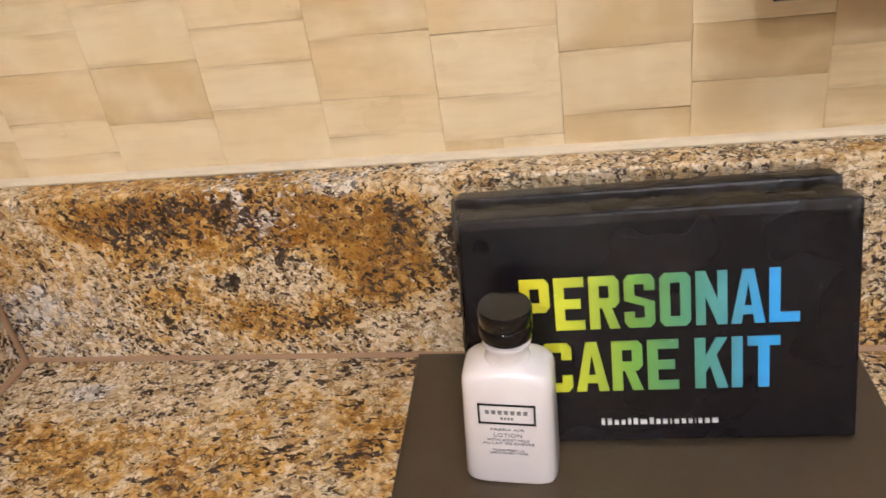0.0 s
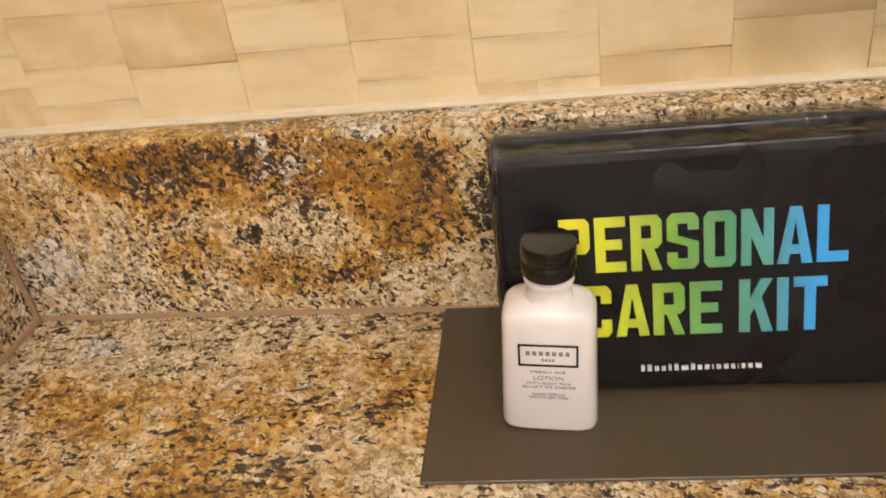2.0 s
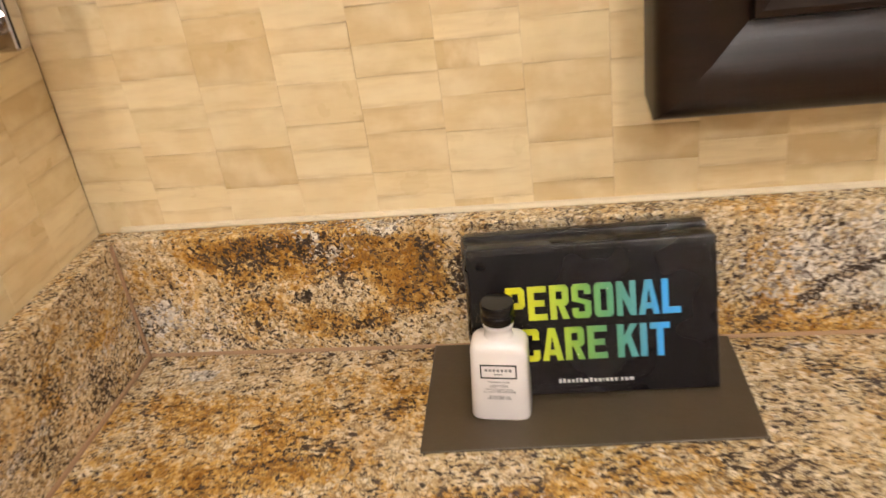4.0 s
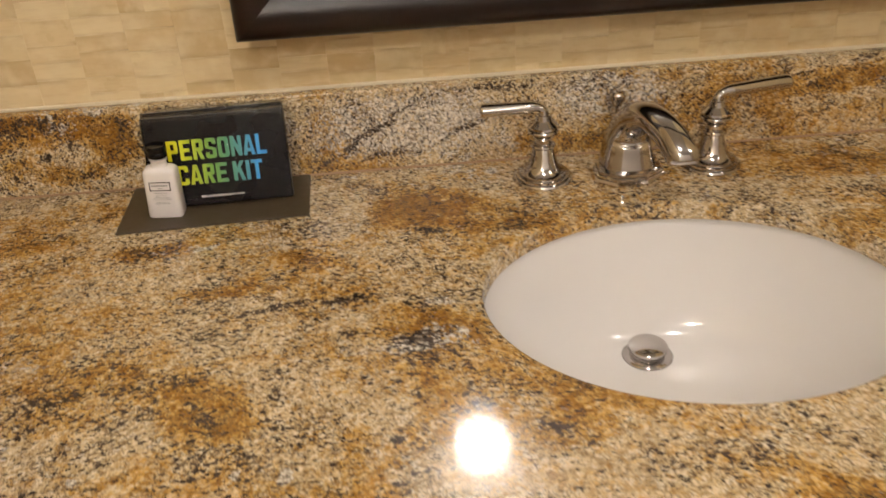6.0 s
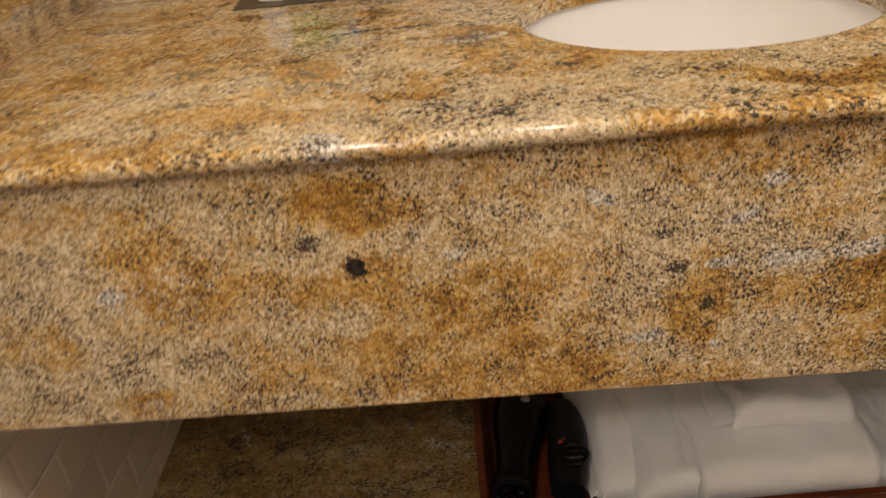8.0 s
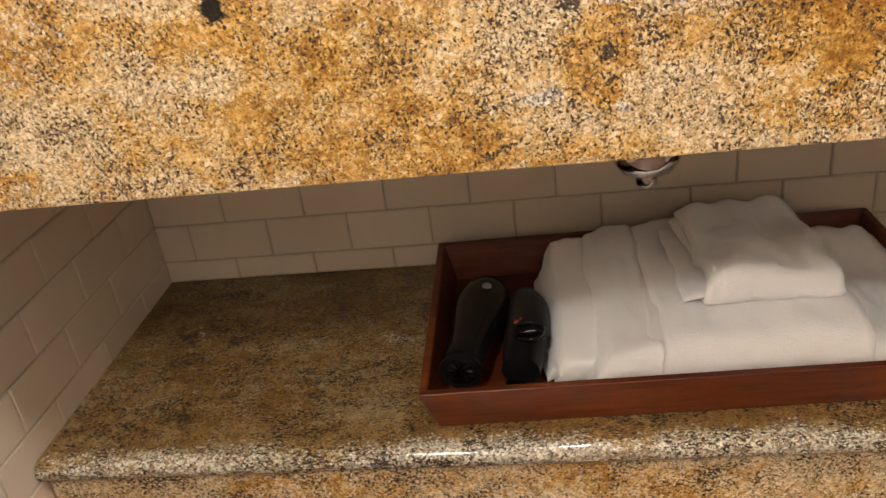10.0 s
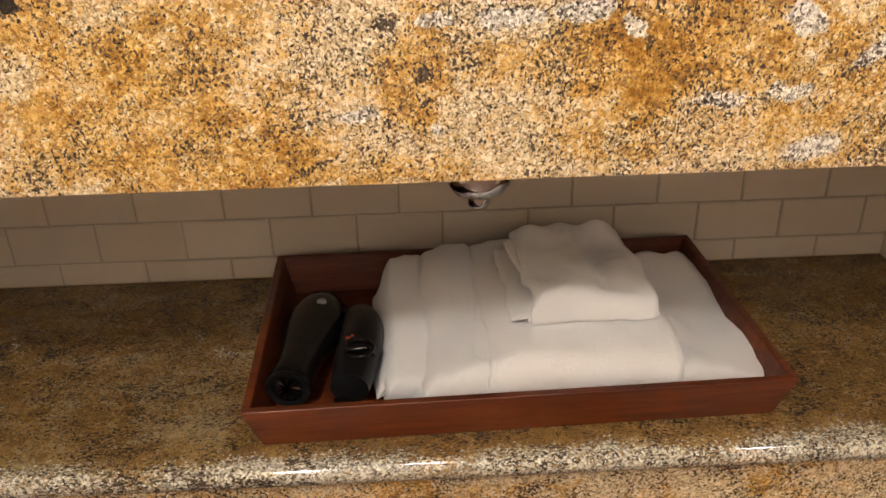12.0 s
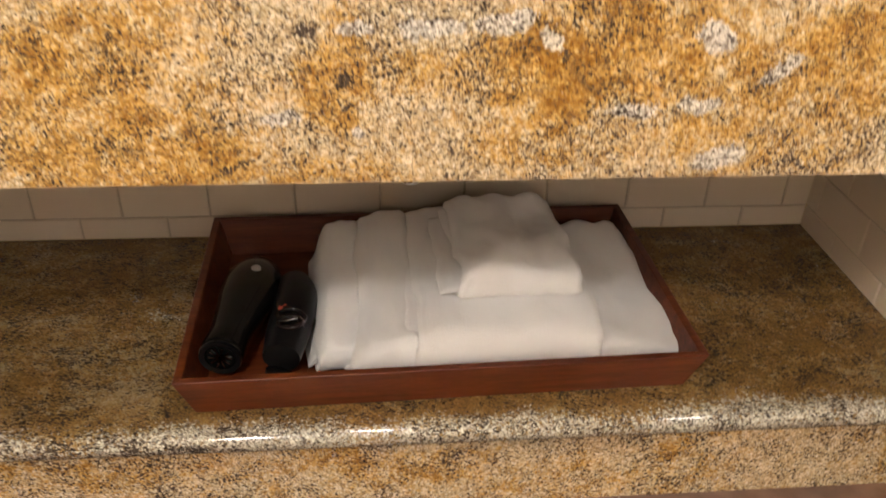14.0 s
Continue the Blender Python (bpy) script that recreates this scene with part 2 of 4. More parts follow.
    brown = k.noise(k.vec("ADD", p, (9.2, seed, 5.7)), 330, 3, 0.6)
    col = k.mix(k.ramp(k.math("ADD", brown, k.math("MULTIPLY", crowd, 0.6)), [(0.565, 0.0), (0.62, 0.7)]), col, (0.115, 0.068, 0.033))
    col = k.mix(k.ramp(lift, [(0.588, 0.0), (0.618, 0.97)]), col, k.mix(r3, (0.022, 0.016, 0.013), (0.075, 0.055, 0.045)))
    col = k.mix(k.ramp(deep, [(0.93, 0.0), (0.97, 0.95)]), col, (0.014, 0.013, 0.013))
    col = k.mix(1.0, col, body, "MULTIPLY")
    k.set(Base_Color=col, Roughness=k.ramp(soft, [(0.3, 0.045), (0.7, 0.10)]), Specular_IOR_Level=0.5)
    k.bump(r1, 0.04, 0.0003)
    return k.m


AY = -0.647        # front of the apron
M_COUNTER = granite("granite_counter", "xy", seed=1.0, gold=0.30, grey=0.10, dark=0.008,
    stains=[(0.634, -0.143, 0.111, 0.078, -32, 1), (0.415, -0.452, 0.076, 0.045, -39, 1), (0.35, -0.575, 0.13, 0.045, -15, 0.75), (0.619, -0.381, 0.085, 0.052, -41, 0.95), (0.323, -0.18, 0.064, 0.025, 6, 0.8), (0.164, -0.148, 0.05, 0.038, -11, 0.8),
            (0.414, -0.277, 0.084, 0.014, -1, 0.7), (0.886, -0.598, 0.10, 0.032, -22, 0.8), (1.135, -0.101, 0.129, 0.054, -6, 0.7), (0.546, -0.56, 0.05, 0.018, 5, 0.7), (0.726, -0.178, 0.05, 0.05, -12, 0.8), (0.982, -0.5, 0.028, 0.025, -10, 0.6),
            (0.12, -0.55, 0.12, 0.06, 10, 0.6), (0.25, -0.075, 0.03, 0.05, 20, 0.6)],
    darks=[(0.618, -0.186, 0.023, 0.010, -1, 0.9), (0.691, -0.504, 0.010, 0.007, 33, 0.8), (0.569, -0.504, 0.008, 0.007, -9, 0.7), (0.507, -0.568, 0.011, 0.008, -9, 0.7), (0.419, -0.464, 0.032, 0.008, -51, 0.8), (0.452, -0.506, 0.026, 0.008, -51, 0.7),
           (0.465, -0.312, 0.038, 0.008, 13, 0.8), (0.529, -0.307, 0.030, 0.009, 8, 0.9), (0.597, -0.382, 0.033, 0.012, 8, 0.7), (0.305, -0.532, 0.012, 0.010, -9, 0.6), (0.713, -0.492, 0.007, 0.005, -10, 0.7), (0.423, -0.525, 0.027, 0.004, -2, 0.5), (0.24, -0.10, 0.012, 0.03, -10, 0.5)],
    pales=[(0.489, -0.532, 0.008, 0.009, -9, 0.9), (0.599, -0.397, 0.024, 0.009, 16, 0.8), (0.338, -0.518, 0.007, 0.006, -9, 0.8), (0.454, -0.527, 0.007, 0.006, -9, 0.7), (0.701, -0.046, 0.012, 0.013, -13, 0.7), (0.619, -0.327, 0.023, 0.011, -11, 0.5), (0.077, -0.044, 0.022, 0.010, 0, 0.8), (0.46, -0.66, 0.03, 0.02, 0, 0.8)])
M_SPLASH = granite("granite_splash", "xz", seed=4.0, gold=0.08, grey=0.16, dark=0.010, grain=380, flow=(0, 0.6, 0), stretch=(0.9, 1, 1), lean=(0, 0.4, 0),
    stains=[(0.17, 0.948, 0.14, 0.030, -4, 1), (0.05, 0.92, 0.05, 0.04, 0, 0.5), (0.175, 0.885, 0.05, 0.020, -20, 0.7), (0.215, 0.885, 0.02, 0.022, 0, 0.8), (0.245, 0.925, 0.045, 0.045, 40, 1), (0.13, 0.90, 0.03, 0.02, 0, 0.5),
            (0.80, 0.88, 0.12, 0.020, 0, 0.6), (1.15, 0.935, 0.12, 0.025, 5, 0.8), (1.35, 0.90, 0.12, 0.03, 0, 0.7), (0.90, 0.955, 0.10, 0.015, 0, 0.4)],
    darks=[(0.158, 0.911, 0.010, 0.008, 0, 0.95), (0.122, 0.889, 0.006, 0.008, 0, 0.8), (0.145, 0.950, 0.075, 0.016, -5, 0.7), (0.262, 0.948, 0.014, 0.010, -20, 0.8), (0.19, 0.93, 0.03, 0.012, -30, 0.5), (0.285, 0.92, 0.012, 0.03, 0, 0.5), (0.205, 0.878, 0.012, 0.008, 0, 0.5),
           (0.555, 0.912, 0.085, 0.006, 31, 0.8), (0.70, 0.957, 0.08, 0.005, 4, 0.7), (0.575, 0.880, 0.055, 0.006, 6, 0.7), (0.67, 0.907, 0.05, 0.005, 30, 0.8), (1.05, 0.937, 0.10, 0.004, 10, 0.6)],
    pales=[(0.60, 0.92, 0.16, 0.06, 0, 0.55), (0.40, 0.92, 0.09, 0.05, 0, 0.5), (0.86, 0.94, 0.10, 0.04, 0, 0.5), (0.04, 0.90, 0.03, 0.02, 0, 0.5)])
M_APRON = granite("granite_apron", "xz", seed=8.0, gold=0.38, grey=0.05, dark=0.010, grain=360, flow=(0, 0.5, 0), stretch=(1, 1, 0.8), lean=(0, 0.2, 0), lines=0.6,
    stains=[(0.473, 0.79, 0.08, 0.041, -15, 0.8), (0.805, 0.652, 0.032, 0.085, -3, 0.7), (0.224, 0.574, 0.045, 0.023, -3, 0.7), (0.541, 0.612, 0.035, 0.021, -3, 0.6), (0.136, 0.651, 0.057, 0.037, -3, 0.5), (0.86, 0.795, 0.043, 0.021, -4, 0.5),
            (0.495, 0.709, 0.045, 0.038, -4, 0.6), (0.508, 0.623, 0.068, 0.02, 9, 0.7), (0.891, 0.658, 0.078, 0.03, -1, 0.5), (0.784, 0.641, 0.029, 0.051, -1, 0.7), (1.061, 0.674, 0.059, 0.025, -1, 0.6), (1.001, 0.573, 0.031, 0.011, -2, 0.7), (0.702, 0.587, 0.061, 0.015, 29, 0.6)],
    darks=[(0.475, 0.722, 0.017, 0.021, -4, 1), (0.43, 0.753, 0.013, 0.010, -4, 0.8), (0.763, 0.733, 0.010, 0.007, -4, 0.9), (0.777, 0.696, 0.012, 0.008, -15, 0.9), (0.851, 0.824, 0.008, 0.006, -5, 0.6), (0.741, 0.778, 0.006, 0.007, -4, 0.6), (0.707, 0.572, 0.035, 0.004, 33, 0.9),
           (0.805, 0.654, 0.011, 0.009, -1, 0.9), (0.808, 0.628, 0.009, 0.006, -1, 0.9), (1.002, 0.675, 0.007, 0.009, -1, 0.9), (0.985, 0.703, 0.02, 0.005, -20, 0.8), (0.961, 0.637, 0.006, 0.004, -1, 0.8), (0.883, 0.700, 0.022, 0.003, 9, 0.7), (1.063, 0.616, 0.012, 0.004, -2, 0.8), (1.19, 0.645, 0.025, 0.003, 38, 0.7)],
    pales=[(0.228, 0.712, 0.017, 0.013, -4, 0.8), (0.699, 0.778, 0.021, 0.008, -35, 0.8), (0.83, 0.743, 0.026, 0.008, 13, 0.8), (0.857, 0.78, 0.012, 0.014, -4, 0.8), (0.564, 0.731, 0.025, 0.007, 12, 0.6), (0.816, 0.602, 0.008, 0.008, -3, 1), (0.819, 0.692, 0.019, 0.008, -1, 0.8), (0.881, 0.693, 0.038, 0.010, 4, 1),
           (0.947, 0.702, 0.035, 0.012, 11, 1), (0.991, 0.692, 0.016, 0.010, -29, 0.9), (1.132, 0.689, 0.026, 0.015, -28, 1), (1.199, 0.654, 0.030, 0.009, 38, 1), (1.068, 0.62, 0.03, 0.010, 11, 0.8), (1.132, 0.63, 0.028, 0.008, -1, 0.9), (1.153, 0.574, 0.031, 0.018, -2, 0.8), (0.749, 0.613, 0.026, 0.008, 9, 0.8)])
# stone dulled and darkened here: shade under the counter, painted into the colour
M_SHELF_SHADED = granite("granite_shelf_shaded", "xy", seed=13.0, gold=1.1, grey=0.0, dark=0.012, body=(0.80, 0.77, 0.68), grain=330, shade_mix=0.6, flow=(0, 0, 0.6), stretch=(0.5, 1.3, 1), lean=(0, 0, 0.65), lines=1.3,
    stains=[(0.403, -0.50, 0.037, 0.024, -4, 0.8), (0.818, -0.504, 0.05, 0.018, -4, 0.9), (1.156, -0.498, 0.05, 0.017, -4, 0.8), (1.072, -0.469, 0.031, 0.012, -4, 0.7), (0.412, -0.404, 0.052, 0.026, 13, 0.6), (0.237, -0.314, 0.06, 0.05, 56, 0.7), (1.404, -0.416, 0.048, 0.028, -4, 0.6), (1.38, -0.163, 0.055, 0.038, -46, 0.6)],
    # overlapping pale patches paint the light that falls along the front edge
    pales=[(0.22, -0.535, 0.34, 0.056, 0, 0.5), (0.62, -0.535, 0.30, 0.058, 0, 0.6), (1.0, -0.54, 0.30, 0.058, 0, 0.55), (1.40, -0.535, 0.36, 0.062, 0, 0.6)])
M_RISER = granite("granite_riser", "xz", seed=21.0, gold=0.22, grey=0.15, flow=(0, 0.5, 0), dark=0.006, stretch=(0.7, 1, 1), lean=(0, -0.5, 0),
    darks=[(0.62, 0.02, 0.05, 0.010, 20, 0.5), (0.95, 0.05, 0.05, 0.012, 25, 0.5)])


def shell_material():
    k = Mat("shell_veneer")
    c = k.coords()
    r = k.n("ShaderNodeObjectInfo").outputs["Random"]
    off = k.vec("SCALE", (37.0, 23.0, 31.0), r)
    streak = k.noise(k.vec("ADD", k.mapped(c, (0.9, 1.0, 2.6)), off), 1.6, 5, 0.6)
    cloud = k.noise(k.vec("ADD", k.mapped(c, (1.6, 1.0, 0.8)), k.vec("SCALE", off, 2.0)), 1.3, 3)
    xyz = k.t.nodes.new("ShaderNodeSeparateXYZ")
    k.put(xyz.inputs[0], c)
    rim = k.math("MULTIPLY", k.ramp(k.math("ABSOLUTE", xyz.outputs[2]), [(0.30, 0.0), (0.5, 1.0)]), k.ramp(streak, [(0.4, 0.0), (0.62, 1.0)]))
    base = k.ramp(r, [(0.0, (0.62, 0.48, 0.265)), (0.2, (0.70, 0.56, 0.33)), (0.5, (0.75, 0.62, 0.385)), (0.85, (0.80, 0.69, 0.46)), (1.0, (0.68, 0.56, 0.33))])
    col = k.mix(k.math("MULTIPLY", k.ramp(streak, [(0.46, 0.0), (0.78, 1.0)]), 0.36), base, (0.55, 0.40, 0.21))
    col = k.mix(k.math("MULTIPLY", k.ramp(cloud, [(0.45, 0.0), (0.72, 1.0)]), 0.6), col, (0.84, 0.75, 0.54))
    col = k.mix(k.math("MULTIPLY", rim, 0.45), col, (0.46, 0.31, 0.15))
    col = k.mix(1.0, col, (1.0, 0.965, 0.90), "MULTIPLY")
    k.set(Base_Color=col, Roughness=k.ramp(cloud, [(0.3, 0.26), (0.7, 0.42)]), Specular_IOR_Level=0.45)
    return k.m


def tile_material():
    k = Mat("subway_tile")
    c = k.coords()
    r = k.n("ShaderNodeObjectInfo").outputs["Random"]
    col = k.mix(r, (0.74, 0.645, 0.535), (0.69, 0.595, 0.485))
    n = k.noise(c, 30, 3)
    k.set(Base_Color=k.mix(k.math("MULTIPLY", n, 0.25), col, (0.60, 0.50, 0.40)), Roughness=k.math("ADD", k.math("MULTIPLY", n, 0.1), 0.18))
    k.bump(n, 0.06, 0.002)
    return k.m


def wood_material(name, dark, light, rough, axis=(6, 60, 60), rot=(0, 0, 0), coat=0.0):
    k = Mat(name)
    c = k.mapped(k.coords(), axis, rot)
    n = k.noise(c, 1.0, 5, 0.6)
    fine = k.noise(k.mapped(c, (4, 4, 4)), 2.0, 3, 0.6)
    col = k.mix(k.ramp(n, [(0.35, 0.0), (0.68, 1.0)]), dark, light)
    col = k.mix(k.math("MULTIPLY", k.ramp(fine, [(0.45, 0.0), (0.6, 1.0)]), 0.35), col, tuple(v * 0.5 for v in dark))
    k.set(Base_Color=col, Roughness=k.math("ADD", k.math("MULTIPLY", fine, 0.16), rough - 0.08), Specular_IOR_Level=0.32)
    if coat:
        k.set(Coat_Weight=coat, Coat_Roughness=0.12)
    k.bump(fine, 0.12, 0.0008)
    return k.m


def terry_material():
    k = Mat("terry_cloth")
    c = k.coords()
    loops = k.noise(c, 520, 2, 0.7)
    tuft = k.noise(c, 160, 3, 0.6)
    fold = k.noise(c, 22, 3)
    col = k.mix(k.math("MULTIPLY", fold, 0.3), (0.88, 0.87, 0.875), (0.82, 0.805, 0.81))
    k.set(Base_Color=col, Roughness=0.95, Sheen_Weight=0.35, Sheen_Roughness=0.5, Specular_IOR_Level=0.1)
    k.bump(k.math("ADD", loops, k.math("MULTIPLY", tuft, 0.7)), 0.7, 0.0016)
    return k.m


def floor_material():
    k = Mat("floor_tile")
    c = k.coords()
    r = k.n("ShaderNodeObjectInfo").outputs["Random"]
    n = k.noise(k.vec("ADD", c, k.vec("SCALE", (3, 5, 1), r)), 9, 5, 0.6)
    col = k.mix(k.ramp(n, [(0.35, 0.0), (0.68, 1.0)]), (0.10, 0.055, 0.038), (0.17, 0.10, 0.072))
    k.set(Base_Color=col, Roughness=k.ramp(n, [(0.3, 0.32), (0.7, 0.45)]))
    k.bump(k.noise(c, 60, 3), 0.1, 0.001)
    return k.m


def gradient_ink(x0, x1):
    k = Mat("rainbow_ink")
    xyz = k.t.nodes.new("ShaderNodeSeparateXYZ")
    k.put(xyz.inputs[0], k.coords())
    f = k.math("DIVIDE", k.math("SUBTRACT", xyz.outputs[0], x0), x1 - x0, True)
    col = k.ramp(f, [(0.0, (0.86, 0.80, 0.01)), (0.18, (0.62, 0.68, 0.02)), (0.42, (0.20, 0.42, 0.06)), (0.6, (0.10, 0.33, 0.17)), (0.76, (0.10, 0.36, 0.40)), (0.9, (0.05, 0.38, 0.82))])
    return k.set(Base_Color=col, Roughness=0.4)


def film_material(name, rough, ior, strength):
    k = Mat(name)
    c = k.coords()
    n = k.noise(k.mapped(c, (30, 30, 80), (0.3, 0.2, 0.5)), 1.0, 5, 0.65)
    bump = k.n("ShaderNodeBump", Strength=strength, Distance=0.004)
    k.put(bump.inputs["Height"], n)
    tr = k.n("ShaderNodeBsdfTransparent")
    gl = k.n("ShaderNodeBsdfGlossy", Roughness=rough)
    k.t.links.new(bump.outputs[0], gl.inputs["Normal"])
    fr = k.n("ShaderNodeFresnel", IOR=ior)
    k.t.links.new(bump.outputs[0], fr.inputs["Normal"])
    mx = k.n("ShaderNodeMixShader")
    k.put(mx.inputs[0], fr.outputs[0])
    k.t.links.new(tr.outputs[0], mx.inputs[1])
    k.t.links.new(gl.outputs[0], mx.inputs[2])
    k.t.links.new(mx.outputs[0], k.t.nodes["Material Output"].inputs[0])
    return k.m


M_SHELL = shell_material()
M_SHELL_BED = plain("shell_bed", (0.58, 0.46, 0.27), 0.7, grain=0.2)
M_TILE = tile_material()
M_GROUT = plain("tile_grout", (0.50, 0.43, 0.34), 0.85, grain=0.3, scale=200)
M_FLOOR = floor_material()
M_FLOOR_GROUT = plain("floor_grout", (0.42, 0.36, 0.31), 0.9, grain=0.3, scale=200)
M_PAINT = plain("wall_paint", (0.78, 0.75, 0.71), 0.7, grain=0.1, scale=120)
# for the added walls; dark enough to dim what the chrome reflects
M_TAN = plain("tan_unseen_wall", (0.36, 0.29, 0.21), 0.7, grain=0.1, scale=120)
M_CEIL = plain("ceiling_paint", (0.50, 0.48, 0.45), 0.8, grain=0.1, scale=120)
M_FRAME = wood_material("espresso_wood", (0.008, 0.0035, 0.002), (0.016, 0.007, 0.004), 0.33, (5, 90, 90))
M_TRAY = wood_material("mahogany", (0.080, 0.0145, 0.0035), (0.165, 0.036, 0.0085), 0.42, (7, 80, 80), coat=0.0)
M_DOOR = wood_material("cherry_wood", (0.10, 0.026, 0.010), (0.16, 0.045, 0.018), 0.4, (60, 60, 5))
M_CHROME = plain("chrome", (0.56, 0.53, 0.515), 0.07, 1.0)
M_PORCELAIN = plain("porcelain", (0.84, 0.82, 0.81), 0.10, coat=1.0)
M_MIRROR = Mat("mirror_silver").set(Base_Color=(0.90, 0.92, 0.90), Metallic=1.0, Roughness=0.01)
M_MAT = plain("brown_card", (0.066, 0.046, 0.024), 0.5, grain=0.25, scale=300)
M_BLACKCARD = plain("black_card", (0.006, 0.0045, 0.006), 0.28, spec=0.22)
M_FILM = film_material("clear_film", 0.05, 1.18, 0.9)
M_CRINKLE = film_material("crinkled_film", 0.05, 1.55, 0.35)
M_WHITEINK = plain("white_ink", (0.8, 0.8, 0.78), 0.5)
M_GREYINK = plain("grey_ink", (0.20, 0.20, 0.21), 0.6)
M_BOTTLE = plain("white_plastic", (0.86, 0.83, 0.83), 0.22, coat=0.3)
M_CAP = plain("black_plastic", (0.005, 0.0045, 0.005), 0.13, spec=0.35)
M_MATTBLACK = plain("soft_black_plastic", (0.006, 0.006, 0.0065), 0.35, grain=0.15, scale=300, spec=0.25)
M_GREYPL = plain("smoky_plastic", (0.007, 0.0065, 0.006), 0.16, grain=0.1, scale=40, spec=0.3)
M_TERRY = terry_material()
M_CAULK = plain("sealant", (0.36, 0.22, 0.12), 0.6, grain=0.2, scale=200)
M_CREAM = plain("cream_sealant", (0.74, 0.64, 0.46), 0.6, grain=0.1, scale=200)
M_GLOW = Mat("lamp_lens").set(Base_Color=(1, 1, 1), Emission_Color=(1.0, 0.85, 0.66), Emission_Strength=45.0)
M_GREYBUTTON = plain("grey_button", (0.28, 0.27, 0.26), 0.4)
M_RED = plain("red_sticker", (0.5, 0.08, 0.04), 0.5)

# ---- structure ----
W = 0.10
wall_north = part("wall_north", box(-W, RX + W, 0.008, W, FZ, CEIL), M_SHELL_BED)
tagged(wall_north, "cream shell veneer wall above beige tiles behind the vanity", "wall", kind="structure")
wall_west = part("wall_west", box(-W, -0.008, BACK, 0.008, FZ, CEIL), M_SHELL_BED)
tagged(wall_west, "cream shell veneer side wall over white subway tiles", "wall", kind="structure")
wall_east = part("wall_east", box(RX + 0.008, RX + W, -0.85, 0.008, FZ, CEIL), M_SHELL_BED)
tagged(wall_east, "side wall with beige subway tiles beside the shelf", "wall", kind="structure")
wall_south = part("wall_south", box(-W, 3.1, BACK - W, BACK, FZ, CEIL), M_PAINT)
tagged(wall_south, "plain off-white painted wall opposite the mirror", "wall", kind="structure")
ceiling = part("ceiling", box(-W, 3.1, BACK - W, W, CEIL, CEIL + W), M_CEIL)
tagged(ceiling, "plain white painted bathroom ceiling", "ceiling", kind="structure")
# two unseen walls, added to close the room and darken chrome reflections
unseen_wall_return = part("unseen_wall_return", box(RX + W, 3.0, -0.85, -0.75, FZ, CEIL), M_TAN)
tagged(unseen_wall_return, "unseen tan wall added beside the vanity recess", "wall", kind="structure")
unseen_wall_far = part("unseen_wall_far", box(3.0, 3.1, BACK, -0.75, FZ, CEIL), M_TAN)
tagged(unseen_wall_far, "unseen tan wall added at the room's end", "wall", kind="structure")
floor = part("floor", box(-W, 3.1, BACK - W, W, FZ - 0.1, FZ - 0.004), M_FLOOR_GROUT)
tagged(floor, "dark brown stone tile floor with pale grout", "floor", kind="structure")

# counter slab with an oval cut-out and a rounded nose
SX, SY, SA, SB = 0.867, -0.335, 0.208, 0.168
NOSE = -0.668
TH = 0.022


def counter_mesh():
    bm = bmesh.new()
    n = 96
    z1, z0 = CZ, CZ - TH
    r = TH / 2
    def edge_point(a):
        # where a ray from the bowl's centre meets the slab's straight inner outline
        dx, dy = math.cos(a), math.sin(a)
        lim = []
        if dx > 1e-9: lim.append((RX - SX) / dx)
        if dx < -1e-9: lim.append((0.0 - SX) / dx)
        if dy > 1e-9: lim.append((0.0 - SY) / dy)
        if dy < -1e-9: lim.append((NOSE + r - SY) / dy)
        t = min(lim)
        return SX + t * dx, SY + t * dy
    angles = [2 * math.pi * i / n for i in range(n)]
    for cx, cy in ((0, 0), (RX, 0), (0, NOSE + r), (RX, NOSE + r)):
        angles.append(math.atan2(cy - SY, cx - SX) % (2 * math.pi))
    angles = sorted(set(angles))
    rim = 0.004
    rows = []
    prof = [(rim, 0.0), (rim * 0.3, -rim * 0.3), (0.0, -rim), (0.0, -TH)]
    out_top, out_bot = [], []
    for a in angles:
        # point of the oval in direction a
        t = 1 / math.sqrt((math.cos(a) / SA) ** 2 + (math.sin(a) / SB) ** 2)
        px, py = t * math.cos(a), t * math.sin(a)
        u = Vector((px, py)).normalized()
        rows.append([bm.verts.new((SX + px + u.x * o, SY + py + u.y * o, z1 + dz)) for o, dz in prof])
        x, y = edge_point(a)
        out_top.append(bm.verts.new((x, y, z1)))
        out_bot.append(bm.verts.new((x, y, z0)))
    m = len(angles)
    for i in range(m):
        j = (i + 1) % m
        for q in range(len(prof) - 1):
            bm.faces.new((rows[i][q], rows[i][q + 1], rows[j][q + 1], rows[j][q]))
        bm.faces.new((out_top[i], rows[i][0], rows[j][0], out_top[j]))
        bm.faces.new((out_bot[i], out_bot[j], rows[j][-1], rows[i][-1]))
    # the nose
    front = [i for i in range(m) if abs(out_top[i].co.y - (NOSE + r)) < 1e-6]
    front.sort(key=lambda i: out_top[i].co.x)
    cols = []
    for i in front:
        x = out_top[i].co.x
        arc = [bm.verts.new((x, NOSE + r - r * math.sin(math.pi * s / 8), CZ - r + r * math.cos(math.pi * s / 8))) for s in range(1, 8)]
        cols.append([out_top[i]] + arc + [out_bot[i]])
    for a, b in zip(cols, cols[1:]):
        for s in range(len(a) - 1):
            bm.faces.new((a[s], a[s + 1], b[s + 1], b[s]))
    return bm


def level(ob):
    """Keeps the level faces of a rounded slab truly flat."""
    for f in ob.data.polygons:
        if abs(f.normal.z) > 0.999:
            f.use_smooth = False


